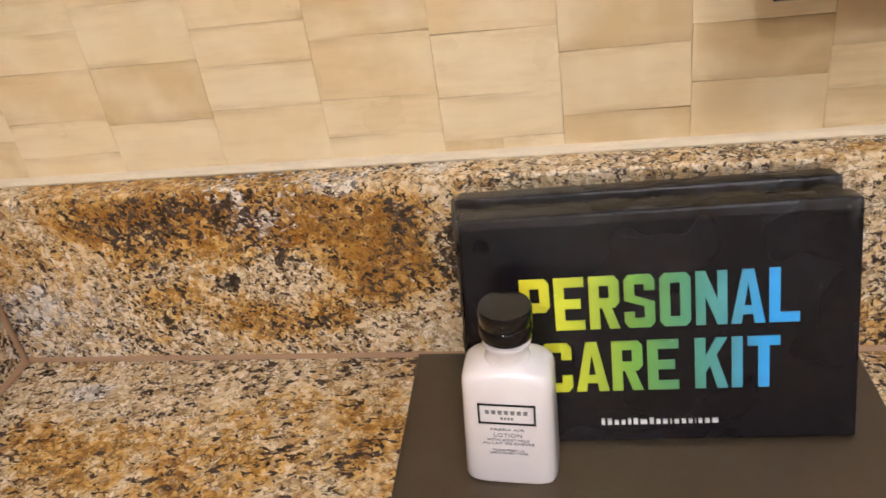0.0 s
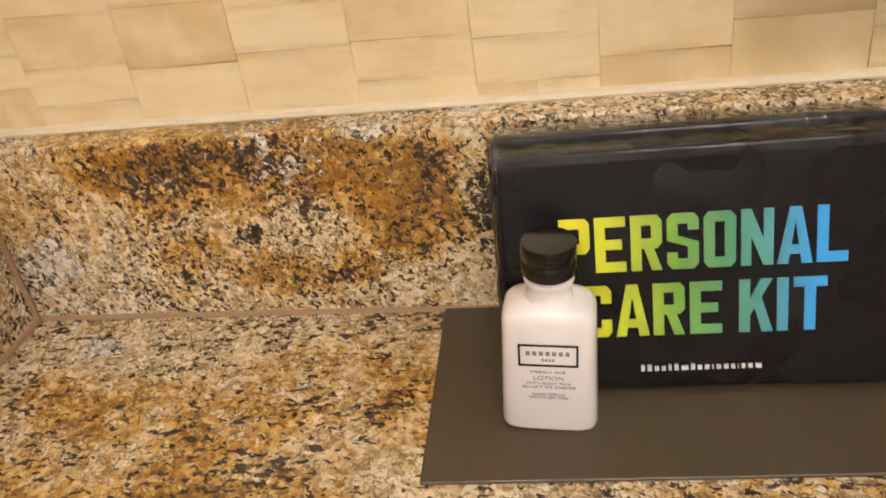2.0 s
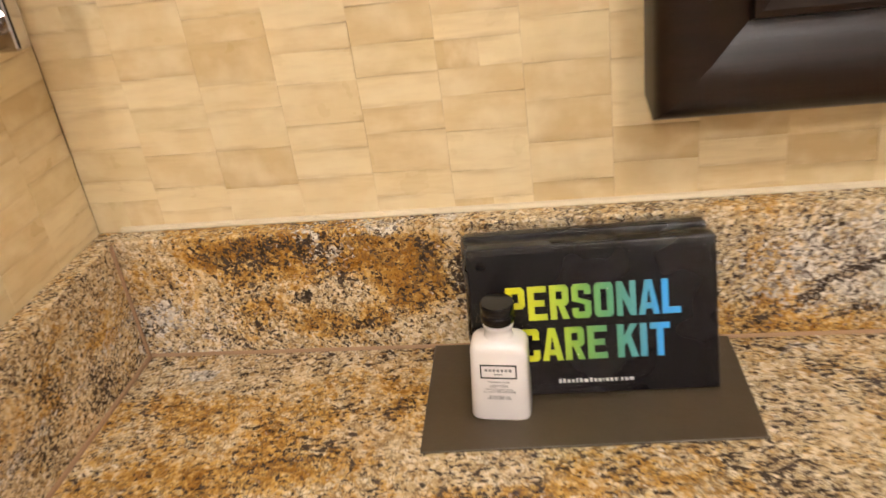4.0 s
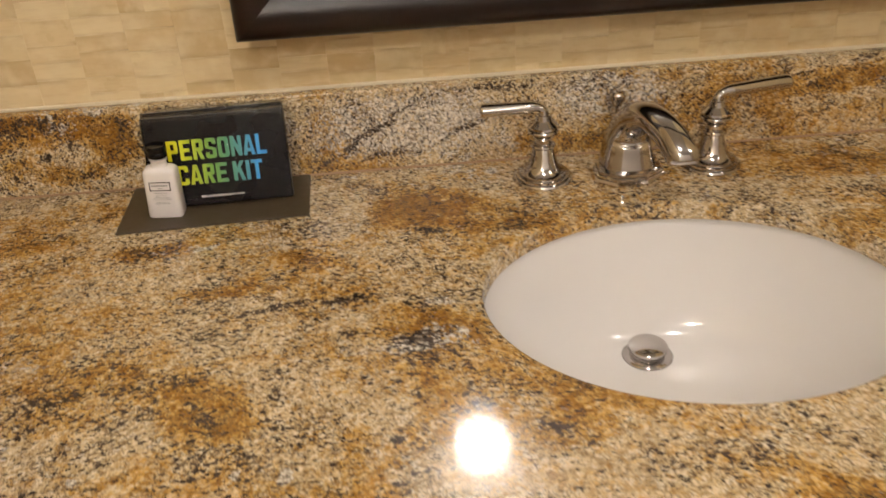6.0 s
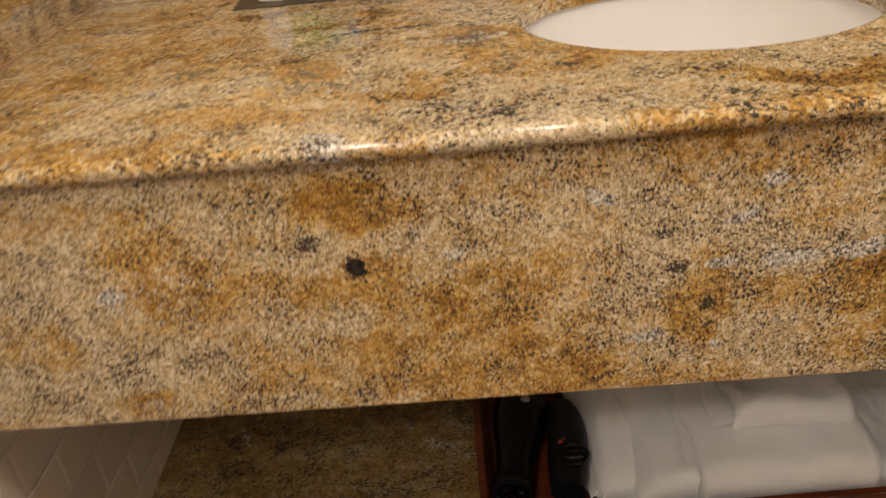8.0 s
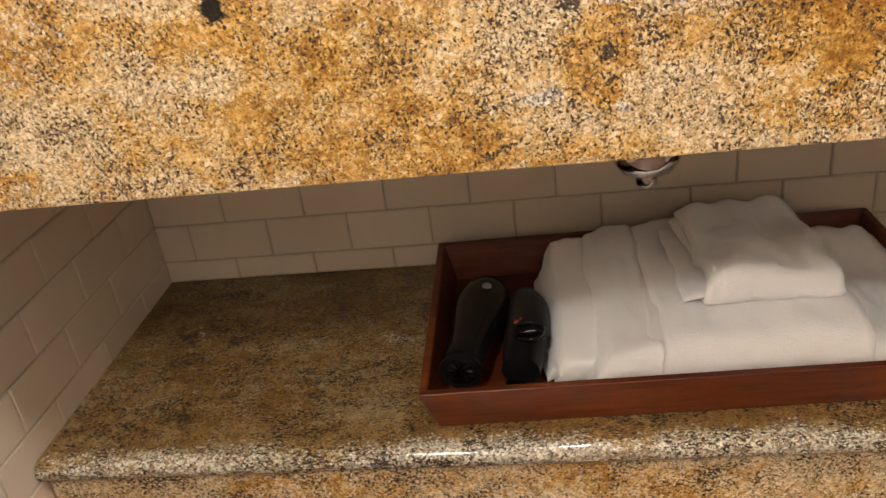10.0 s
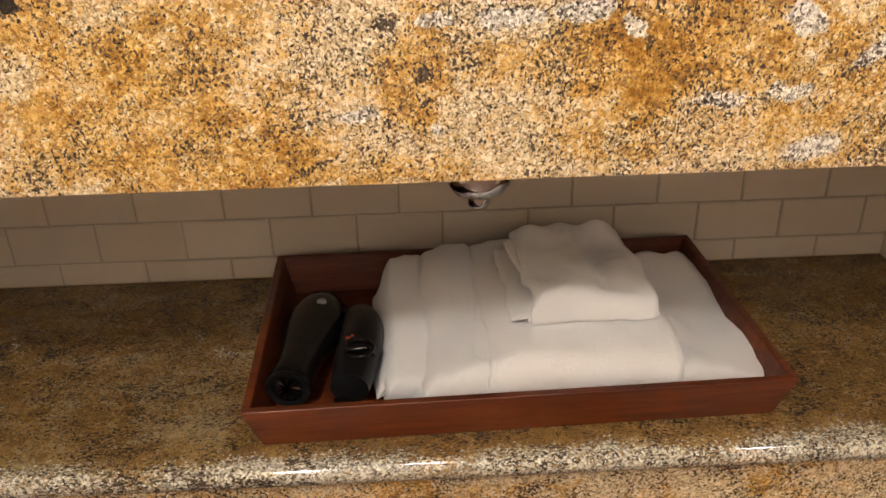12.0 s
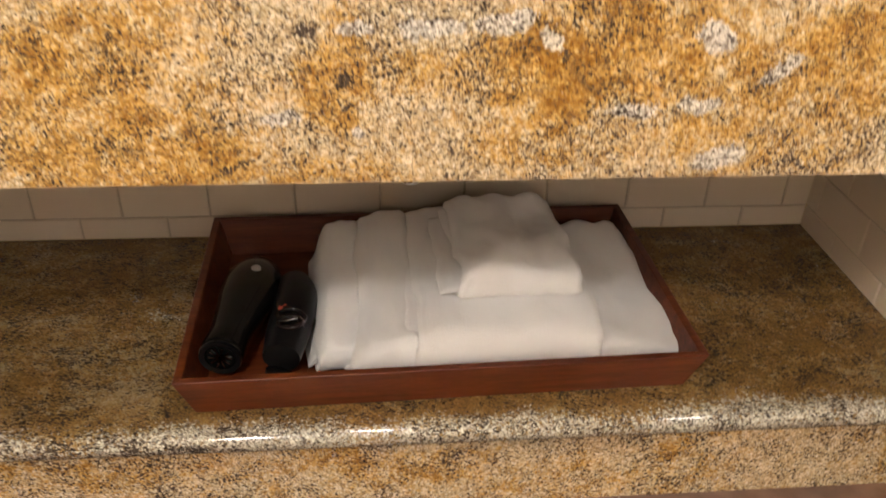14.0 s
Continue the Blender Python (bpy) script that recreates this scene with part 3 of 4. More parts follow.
counter = part("countertop", counter_mesh(), M_COUNTER, smooth=40)
level(counter)
tagged(counter, "polished gold and cream speckled granite vanity top", "countertop")


def slab_profile(y0, y1, z0, z1, r):
    return [(y0 + r, z0), (y1, z0), (y1, z1), (y0 + r, z1)] + [(y0 + r - r * math.sin(math.pi * s / 8), (z0 + z1) / 2 + (z1 - z0) / 2 * math.cos(math.pi * s / 8)) for s in range(1, 8)]


back_splash = part("backsplash", box(0.0, RX, -0.02, 0.0, CZ + 0.001, 0.966, 0.0015), M_SPLASH)
tagged(back_splash, "polished speckled granite backsplash along the back wall", "backsplash")
part("sealant_bead", tube([(0.02, -0.0195, CZ + .0008), (RX - 0.02, -0.0195, CZ + .0008)], 0.0022, 8), M_CAULK, counter, "brown sealant line")
side_splash = part("backsplash", box(0.0, 0.02, -0.645, -0.0215, CZ + 0.001, 0.966, 0.0015), M_SPLASH)
tagged(side_splash, "short granite splash board along the side wall", "backsplash")
part("sealant_bead", tube([(0.0205, -0.022, CZ + .0008), (0.0205, -0.64, CZ + .0008)], 0.0022, 8), M_CAULK, counter, "brown sealant line")
part("sealant_bead", tube([(0.0205, -0.0225, CZ + .002), (0.0205, -0.0225, 0.964)], 0.0018, 8), M_CAULK, counter, "brown sealant line")

part("sealant_bead", tube([(0.02, 0.0, 0.967), (RX, 0.0, 0.967)], 0.003, 8), M_CREAM, back_splash, "cream sealant line")
apron = part("apron_panel", box(0.001, RX - 0.001, AY, AY + 0.02, 0.552, CZ - TH - 0.0005, 0.0012), M_APRON)
tagged(apron, "golden speckled granite apron under the vanity top", "panel")
shelf = part("lower_shelf", prism(slab_profile(-0.527, -0.0, SZ - 0.034, SZ, 0.017), "x", 0.001, RX - 0.001), M_SHELF_SHADED, smooth=40)
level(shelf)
tagged(shelf, "brown and gold granite shelf, shade and lit rounded edge painted in", "shelf")
riser = part("riser_panel", box(0.001, RX - 0.001, -0.505, -0.485, FZ, SZ - 0.0345, 0.001), M_RISER)
tagged(riser, "gold speckled granite riser below the lower shelf", "panel")


def oval_bowl():
    bm = bmesh.new()
    n, rings = 96, []
    top = CZ - TH - 0.0005
    drain = Vector((0.862, -0.222))
    depth = 0.15
    inner = []
    for s in range(0, 15):
        f = s / 14
        inner.append((math.cos(f * math.pi / 2) ** 0.62, depth * math.sin(f * math.pi / 2) ** 1.0))
    prof = [(1.10, 0.0), (1.035, 0.0)] + [(max(g, 0.10) * 1.03, d) for g, d in inner]
    for g, d in prof:
        f = max(0.0, 1 - g)
        cx, cy = SX + (drain.x - SX) * f, SY + (drain.y - SY) * f
        rings.append([bm.verts.new((cx + SA * g * math.cos(2 * math.pi * i / n), cy + SB * g * math.sin(2 * math.pi * i / n), top - d)) for i in range(n)])
    for a, b in zip(rings, rings[1:]):
        for i in range(n):
            bm.faces.new((a[i], a[(i + 1) % n], b[(i + 1) % n], b[i]))
    bm.faces.new(rings[-1])
    low = [[bm.verts.new((v.co.x * 1.0 + (v.co.x - SX) * 0.03, v.co.y + (v.co.y - SY) * 0.03, v.co.z - 0.012)) for v in ring] for ring in rings]
    for a, b in zip(low, low[1:]):
        for i in range(n):
            bm.faces.new((b[i], b[(i + 1) % n], a[(i + 1) % n], a[i]))
    bm.faces.new(low[-1][::-1])
    for i in range(n):
        bm.faces.new((rings[0][(i + 1) % n], rings[0][i], low[0][i], low[0][(i + 1) % n]))
    return bm


sink = thing("sink", (0, 0, 0), "white oval porcelain undermount sink with chrome drain", "sink")
part("bowl", oval_bowl(), M_PORCELAIN, sink, smooth=60)
DZ = CZ - TH - 0.15
dr = part("drain", lathe([(0.0, 0.003), (0.026, 0.003), (0.029, 0.0015), (0.030, 0.0), (0.030, -0.012), (0.0, -0.012)], 40, m=Matrix.Translation((0.862, -0.222, DZ))), M_CHROME, sink, "chrome drain ring", 40)
part("stopper", lathe([(0.0, 0.0), (0.0195, 0.0), (0.0195, 0.004), (0.0222, 0.006), (0.0228, 0.0115), (0.0205, 0.0135), (0.0, 0.0150)], 40, m=Matrix.Translation((0.862, -0.222, DZ + 0.002))), M_CHROME, dr, "domed chrome pop-up stopper", 40)

# trap below the bowl
trap = thing("sink_trap", (0, 0, 0), "chrome bottle trap hanging under the sink bowl", "drain trap")
TX, TY = 0.883, -0.30
TL = -0.010
part("tailpipe", tube([(TX, TY, 0.48), (TX, TY, 0.668)], 0.018, 24), M_CHROME, trap)
part("cup", lathe([(0.0, 0.402), (0.018, 0.403), (0.036, 0.410), (0.045, 0.424), (0.046, 0.436), (0.043, 0.478), (0.038, 0.486), (0.019, 0.490)], 40, m=Matrix.Translation((TX, TY, TL))), M_CHROME, trap, smooth=40)
part("clean_out_nut", lathe([(0.0, 0.386), (0.013, 0.386), (0.015, 0.389), (0.015, 0.402), (0.0, 0.403)], 24, m=Matrix.Translation((TX, TY, TL))), M_CHROME, trap, smooth=40)
part("collar", lathe([(0.0445, 0.444), (0.0455, 0.447), (0.0455, 0.455), (0.0445, 0.458)], 40, m=Matrix.Translation((TX, TY, TL))), M_PORCELAIN, trap, "white plastic collar")
part("waste_arm", tube(spline([(TX, TY + 0.03, 0.47), (TX, -0.15, 0.47), (TX, -0.001, 0.47)]), 0.016, 20), M_CHROME, trap)

# ---- faucet ----


faucet = thing("faucet", (0.865, -0.086, CZ), "polished chrome widespread basin faucet with two lever handles", "faucet")


def faucet_handle(x, y, tip):
    m = Matrix.Translation((x - 0.865, y + 0.086, 0)) @ Matrix.Diagonal((1, 1, 0.87, 1))
    h = part("handle", lathe([(0.0, 0.0), (0.036, 0.0), (0.0365, 0.002), (0.0355, 0.0045), (0.0325, 0.005), (0.0325, 0.0085), (0.0285, 0.009), (0.0285, 0.012), (0.0255, 0.013), (0.0215, 0.017), (0.0175, 0.025),
                              (0.0145, 0.036), (0.0125, 0.046), (0.0115, 0.048), (0.0, 0.048)], 40), M_CHROME, faucet, "bell-shaped chrome handle base", 30)
    h.matrix_basis = m
    part("stem", lathe([(0.0, 0.048), (0.0145, 0.0485), (0.0152, 0.050), (0.0145, 0.0525), (0.0110, 0.0535), (0.0115, 0.060), (0.0145, 0.0665), (0.0182, 0.0695), (0.0186, 0.072), (0.0175, 0.0735), (0.0150, 0.0740),
                        (0.0152, 0.0760), (0.0178, 0.0765), (0.0180, 0.0795), (0.0140, 0.083), (0.0100, 0.087), (0.0085, 0.094), (0.0, 0.094)], 36), M_CHROME, h, "ringed chrome stem", 30)
    tx, ty, tz = tip
    d = Vector((tx, ty, 0))
    u = d.normalized()
    pts = spline([(0, 0, 0.090), (0, 0, 0.0985), (u.x * 0.004, u.y * 0.004, 0.1035), (u.x * 0.012, u.y * 0.012, 0.1055 + tz * 0.1), (u.x * 0.026, u.y * 0.026, 0.1050 + tz * .35), (tx * 0.75, ty * 0.75, 0.104 + tz * .8), (tx, ty, 0.103 + tz)], 8)
    k = len(pts)
    rad = []
    for i in range(k):
        f = i / (k - 1)
        rad.append(0.0068 - 0.0014 * math.sin(min(f / 0.5, 1) * math.pi) + (0.0030 * max(0, (f - 0.45) / 0.55) ** 0.8 if f > 0.45 else 0))
    rad[-1] *= 0.75
    part("lever", tube(pts, rad, 20), M_CHROME, h, "chrome lever", 50)


faucet_handle(0.762, -0.080, (-0.073, 0.010, -0.002))
faucet_handle(0.970, -0.078, (0.093, 0.018, 0.004))


def spout_body():
    bm = bmesh.new()
    line = spline([(0, 0.006, 0.003), (0, 0.010, 0.030), (0.001, 0.008, 0.052), (0.004, -0.010, 0.075), (0.009, -0.040, 0.087), (0.018, -0.072, 0.083), (0.026, -0.097, 0.069), (0.028, -0.104, 0.056)], 6)
    k = len(line)
    wide = [(0.0, 0.036), (0.12, 0.031), (0.26, 0.0255), (0.4, 0.0215), (0.55, 0.0185), (0.75, 0.0172), (0.9, 0.0185), (0.97, 0.0178), (1.0, 0.0145)]
    deep = [(0.0, 0.031), (0.2, 0.027), (0.4, 0.0195), (0.6, 0.0145), (0.9, 0.0160), (0.97, 0.0155), (1.0, 0.0125)]
    rings = []
    for i, p in enumerate(line):
        f = i / (k - 1)
        w = np.interp(f, [a for a, _ in wide], [b for _, b in wide])
        dp = np.interp(f, [a for a, _ in deep], [b for _, b in deep])
        d = (line[min(i + 1, k - 1)] - line[max(i - 1, 0)]).normalized()
        up = Vector((1, 0, 0)).cross(d).normalized()
        ring = []
        for q in range(32):
            a = 2 * math.pi * q / 32
            ca, sa = math.cos(a), math.sin(a)
            e = 0.85
            ring.append(bm.verts.new(p + Vector((1, 0, 0)) * w * math.copysign(abs(ca) ** e, ca) + up * dp * math.copysign(abs(sa) ** e, sa)))
        rings.append(ring)
    for a, b in zip(rings, rings[1:]):
        for q in range(32):
            bm.faces.new((a[q], a[(q + 1) % 32], b[(q + 1) % 32], b[q]))
    bm.faces.new(rings[0][::-1])
    bm.faces.new(rings[-1])
    return bm


spout = part("spout", spout_body(), M_CHROME, faucet, "arched chrome spout", 60)
part("base_plate", lathe([(0.0, 0.0), (0.049, 0.0), (0.050, 0.003), (0.0475, 0.0055), (0.0455, 0.006), (0.0450, 0.009), (0.0430, 0.0095), (0.0420, 0.013), (0.0, 0.014)], 8, 0.80, m=Matrix.Rotation(math.pi / 8, 4, "Z")), M_CHROME, spout, "stepped chrome base")
rod = part("lift_rod", tube([(-0.006, 0.040, 0.0), (-0.006, 0.040, 0.080)], 0.0025, 12), M_CHROME, faucet)
part("lift_knob", lathe([(0.0, 0.0), (0.006, 0.0), (0.007, 0.004), (0.0100, 0.008), (0.0105, 0.014), (0.0085, 0.0165), (0.0, 0.017)], 24, m=Matrix.Translation((-0.006, 0.040, 0.073))), M_CHROME, rod, smooth=40)

# ---- mirror ----
MX0, MX1, MZ0, MZ1 = 0.421, 1.312, 1.044, 1.98
mirror = thing("framed_mirror", (0, 0, 0), "wall mirror in a wide dark espresso wooden frame", "mirror")
FPROF = [(0.0, -0.001), (0.0, -0.053), (0.003, -0.058), (0.010, -0.062), (0.022, -0.063), (0.034, -0.059), (0.046, -0.052), (0.054, -0.049), (0.056, -0.054), (0.060, -0.055), (0.079, -0.035), (0.080, -0.030), (0.080, -0.001)]


def frame_side(c0, c1, inward):
    bm = bmesh.new()
    a, b = Vector(c0), Vector(c1)
    along = (b - a).normalized()
    ends = []
    for base, s in ((a, 1), (b, -1)):
        ends.append([bm.verts.new(base + inward * w + along * s * w + Vector((0, y, 0))) for w, y in FPROF])
    n = len(FPROF)
    for i in range(n):
        j = (i + 1) % n
        bm.faces.new((ends[0][i], ends[0][j], ends[1][j], ends[1][i]))
    bm.faces.new(ends[0][::-1])
    bm.faces.new(ends[1])
    return bm


X, Z = Vector((1, 0, 0)), Vector((0, 0, 1))
c = [(MX0, 0, MZ0), (MX1, 0, MZ0), (MX1, 0, MZ1), (MX0, 0, MZ1)]
for p0, p1, inn in ((c[0], c[1], Z), (c[1], c[2], -X), (c[2], c[3], -Z), (c[3], c[0], X)):
    part("frame_rail", frame_side(p0, p1, inn), M_FRAME, mirror, "dark brown wood rail", 35)


def glass():
    bm = bmesh.new()
    g, bev, y0, y1 = 0.078, 0.025, -0.0275, -0.0282
    o = [bm.verts.new((x, y0, z)) for x, z in ((MX0 + g, MZ0 + g), (MX1 - g, MZ0 + g), (MX1 - g, MZ1 - g), (MX0 + g, MZ1 - g))]
    g += bev
    i_ = [bm.verts.new((x, y1, z)) for x, z in ((MX0 + g, MZ0 + g), (MX1 - g, MZ0 + g), (MX1 - g, MZ1 - g), (MX0 + g, MZ1 - g))]
    bk = [bm.verts.new((v.co.x, -0.006, v.co.z)) for v in o]
    bm.faces.new(i_)
    bm.faces.new(bk[::-1])
    for q in range(4):
        r = (q + 1) % 4
        bm.faces.new((o[q], o[r], i_[r], i_[q]))
        bm.faces.new((bk[q], bk[r], o[r], o[q]))
    return bm


part("glass", glass(), M_MIRROR, mirror, "bevelled mirror glass")

# ---- rack on the side wall ----
rack = thing("towel_rack", (0, 0, 0), "chrome two-bar towel rack on the side wall", "towel rack")
part("wall_plate", box(-0.001, 0.047, -0.080, -0.066, 1.128, 1.32, 0.002), M_CHROME, rack)
for zz in (1.146, 1.178, 1.21):
    part("bar", tube(spline([(0.030, -0.076, zz), (0.034, -0.12, zz + .002), (0.034, -0.42, zz)]), 0.010, 16), M_CHROME, rack)
part("wall_plate", box(-0.001, 0.047, -0.43, -0.418, 1.128, 1.32, 0.002), M_CHROME, rack)

# ---- things on the counter ----
mat_ob = part("paper_mat", box(-0.109, 0.109, -0.064, 0.064, 0, 0.0018, 0.0005, 1), M_MAT)
mat_ob.matrix_world = pose(0.3705, -0.0715, CZ + 0.0003, 0, 0, 2.6)
tagged(mat_ob, "flat olive-brown card lying on the granite counter", "mat")

LEAN = 15.5
BW, BH, BD = 0.162, 0.1045, 0.0165
M_INK = gradient_ink(-0.056, 0.056)


def block_title(text, width, height, at, parent):
    """A heavy condensed capital line; each letter is a small raised plate."""
    a, h, c, v = 0.34, 0.18, 0.15, 0.10

    def bowl(x0, y0, y1):
        return [[(x0, y1), (x0, y1 - h), (1 - a, y1 - h), (1 - c, y1)],
                [(1 - a, y1 - h), (1 - a, y0 + h), (1 - c, y0), (1, y0 + v), (1, y1 - v), (1 - c, y1)],
                [(x0, y0 + h), (x0, y0), (1 - c, y0), (1 - a, y0 + h)]]

    def bar(x0, x1, y0, y1):
        return [(x0, y0), (x1, y0), (x1, y1), (x0, y1)]

    stem = bar(0, a, 0, 1)
    top = [(a, 1 - h), (c, 1), (1 - c, 1), (1 - a, 1 - h)]
    low = [(1 - a, h), (1 - c, 0), (c, 0), (a, h)]
    left = [(0, v), (c, 0), (a, h), (a, 1 - h), (c, 1), (0, 1 - v)]
    right = [(1 - p, q) for p, q in left]
    glyph = {
        "P": [stem] + bowl(a, .36, 1),
        "E": [stem, bar(a, 1, 0, h), bar(a, .88, .41, .41 + h), bar(a, 1, 1 - h, 1)],
        "R": [stem] + bowl(a, .40, 1) + [[(.42, .40), (.74, .40), (1, 0), (.66, 0)]],
        "S": [top, low, [(0, .52), (a, .60), (a, 1 - h), (c, 1), (0, 1 - v)], [(1 - a, .70), (1, .70), (1, 1 - v), (1 - c, 1), (1 - a, 1 - h)],
              [(0, .52), (a, .60), (1, .48), (1 - a, .40)], [(1 - a, .40), (1, .48), (1, v), (1 - c, 0), (1 - a, h)], [(a, h), (c, 0), (0, v), (0, .30), (a, .30)]],
        "O": [top, low, left, right],
        "C": [top, low, left, [(1 - a, .66), (1, .66), (1, 1 - v), (1 - c, 1), (1 - a, 1 - h)], [(1 - a, .34), (1, .34), (1, v), (1 - c, 0), (1 - a, h)]],
        "N": [bar(0, .31, 0, 1), bar(.69, 1, 0, 1), [(.31, 1), (.31, .52), (.69, 0), (.69, .48)]],
        "A": [[(-.04, 0), (.29, 0), (.5, .76), (.32, 1)], [(1.04, 0), (.71, 0), (.5, .76), (.68, 1)], [(.32, 1), (.5, .76), (.68, 1)], [(.34, .17), (.66, .17), (.615, .33), (.385, .33)]],
        "L": [stem, bar(a, .95, 0, h)],
        "K": [stem, [(a, .32), (a, .64), (.66, 1), (1.02, 1)], [(.47, .47), (.70, 0), (1.05, 0), (.68, .67)]],
        "I": [stem],
        "T": [bar(0, 1, 1 - h, 1), bar(.5 - a / 2, .5 + a / 2, 0, 1 - h)],
    }
    gap = 0.16
    advance = {"I": a, " ": 0.20, "L": .95}
    total = sum(advance.get(ch, 1.0) for ch in text) + gap * (len(text) - 1)
    unit = width / total
    x = -width / 2
    for ch in text:
        if ch != " ":
            bm = bmesh.new()
            for poly in glyph[ch]:
                pts = [(at[0] + x + p * unit, at[2] + (q - 0.5) * height) for p, q in poly]
                front = [bm.verts.new((p, at[1] - 0.0002, q)) for p, q in pts]
                back = [bm.verts.new((p, at[1] + 0.0006, q)) for p, q in pts]
                bm.faces.new(front)
                for i in range(len(pts)):
                    j = (i + 1) % len(pts)
                    bm.faces.new((front[i], back[i], back[j], front[j]))
            part("title_letter", bm, M_INK, parent)
        x += (advance.get(ch, 1.0) + gap) * unit


def care_box(name, m, lettered, label):
    b = thing(name, label=label, category="box", group="boxed kits", m=m)
    part("carton", box(-BW / 2, BW / 2, 0, BD, 0, BH, 0.0012, 2), M_BLACKCARD, b)
    if lettered:
        block_title("PERSONAL", 0.114, 0.0236, (0.0002, -0.0005, 0.0655), b)
        block_title("CARE KIT", 0.099, 0.0230, (0.0002, -0.0005, 0.0362), b)
        bm = bmesh.new()
        x = -0.025
        for wdt in (.0021, .0024, .0024, .0022, .0018, .0023, .0034, .0022, .0023, .0024, .0012, .0024, .0024, .0021, .0008, .0021, .0024, .0030):
            hgt = random.choice((0.0021, 0.0021, 0.0021, 0.0030))
            add_box(bm, x, x + wdt - 0.0006, -0.0012, 0.0002, 0.0085, 0.0085 + hgt * 0.85)
            x += wdt + 0.0006
        part("small_print", bm, M_WHITEINK, b, "line of white print")
    film = bmesh.new()
    r = bmesh.ops.create_grid(film, x_segments=36, y_segments=26, size=0.5)
    for v in r["verts"]:
        x, z = v.co.x, v.co.y
        edge = max(abs(x), abs(z)) * 2
        v.co = Vector((x * (BW + 0.004), -0.0016 - 0.0010 * abs(noise.noise(Vector((x * 9, z * 6, 1.3)))) * (0.3 + edge), BH / 2 + z * (BH + 0.004)))
    part("shrink_wrap", film, M_FILM, b, "crinkled clear shrink film", 180)
    seam = bmesh.new()
    pts = []
    for i in range(141):
        x = -BW / 2 - 0.001 + (BW + 0.002) * i / 140
        n1, n2 = noise.noise(Vector((x * 90, 2.0, lettered))), noise.noise(Vector((x * 260, 5.0, lettered)))
        pts.append([seam.verts.new((x, y + 0.0012 * n2, BH + z + 0.0009 * n1 * k_ + 0.0008 * n2 * k_)) for y, z, k_ in
                    ((-0.0018, -0.004, .2), (-0.0014, 0.0012, .8), (0.003, 0.0026, 1), (0.0075, 0.0016, 1), (0.012, 0.0028, 1), (0.0165, 0.0014, .6))])
    for p, q in zip(pts, pts[1:]):
        for i in range(5):
            seam.faces.new((p[i], q[i], q[i + 1], p[i + 1]))
    rnd = random.Random(7 if lettered else 9)
    for cx, cz, a0, a1, count in ((-BW / 2, BH, -80, -12, 6), (BW / 2, BH, 192, 258, 7), (-BW / 2, BH * .55, -30, 30, 3), (BW / 2, 0.004, 110, 170, 5)):
        fold = bmesh.new()
        for i in range(count):
            ang = radians(a0 + (a1 - a0) * (i + rnd.random() * .8) / count)
            ln, wd = rnd.uniform(.010, .034), rnd.uniform(.0004, .0010)
            d, n_ = Vector((math.cos(ang), 0, math.sin(ang))), Vector((-math.sin(ang), 0, math.cos(ang)))
            o = Vector((cx, -0.0022, cz)) + d * rnd.uniform(0, .006)
            tri = [fold.verts.new(o + n_ * wd), fold.verts.new(o - n_ * wd), fold.verts.new(o + d * ln), fold.verts.new(o + d * ln * .4 + Vector((0, -0.0012, 0)))]
            for q in ((0, 3, 2), (1, 2, 3), (0, 1, 3)):
                fold.faces.new([tri[t_] for t_ in q])
        part("wrap_fold", fold, M_CRINKLE, b, "sharp shiny creases in the film")
    side = bmesh.new()
    rows_ = []
    for i in range(25):
        z = BH * i / 24
        w_ = 0.0016 + 0.0014 * noise.noise(Vector((z * 70, 1.0, lettered)))
        rows_.append([side.verts.new((-BW / 2 - 0.0003, -0.001, z)), side.verts.new((-BW / 2 - w_, 0.001, z)), side.verts.new((-BW / 2 - w_ * .7, BD * .6, z))])
    for p, q in zip(rows_, rows_[1:]):
        side.faces.new((p[0], q[0], q[1], p[1]))
        side.faces.new((p[1], q[1], q[2], p[2]))
    part("wrap_edge", side, M_CRINKLE, b, "loose film edge")
    part("wrap_seam", seam, M_CRINKLE, b, "gathered shiny film along the top edge")
    return b


care_box("care_kit_box", pose(0.3800, -0.0865, CZ + 0.0047, -LEAN, 0, 2.0), True, "shrink-wrapped black carton with rainbow lettering leaning back")
care_box("care_kit_box", pose(0.3765, -0.0685, CZ + 0.0052, -LEAN, 0, 2.0), False, "second black wrapped carton leaning against the granite splash")


def rounded_loft(levels, n=40, e=0.42):
    """Stacks rounded rectangles: (half width, half depth, height, squareness)."""
    bm = bmesh.new()
    rings = []
    for w, d, z, ex in levels:
        ring = []
        for q in range(n):
            a = 2 * math.pi * q / n
            ca, sa = math.cos(a), math.sin(a)
            ring.append(bm.verts.new((w * math.copysign(abs(ca) ** ex, ca), d * math.copysign(abs(sa) ** ex, sa), z)))
        rings.append(ring)
    for a, b in zip(rings, rings[1:]):
        for q in range(n):
            bm.faces.new((a[q], a[(q + 1) % n], b[(q + 1) % n], b[q]))
    bm.faces.new(rings[0][::-1])
    bm.faces.new(rings[-1])
    return bm


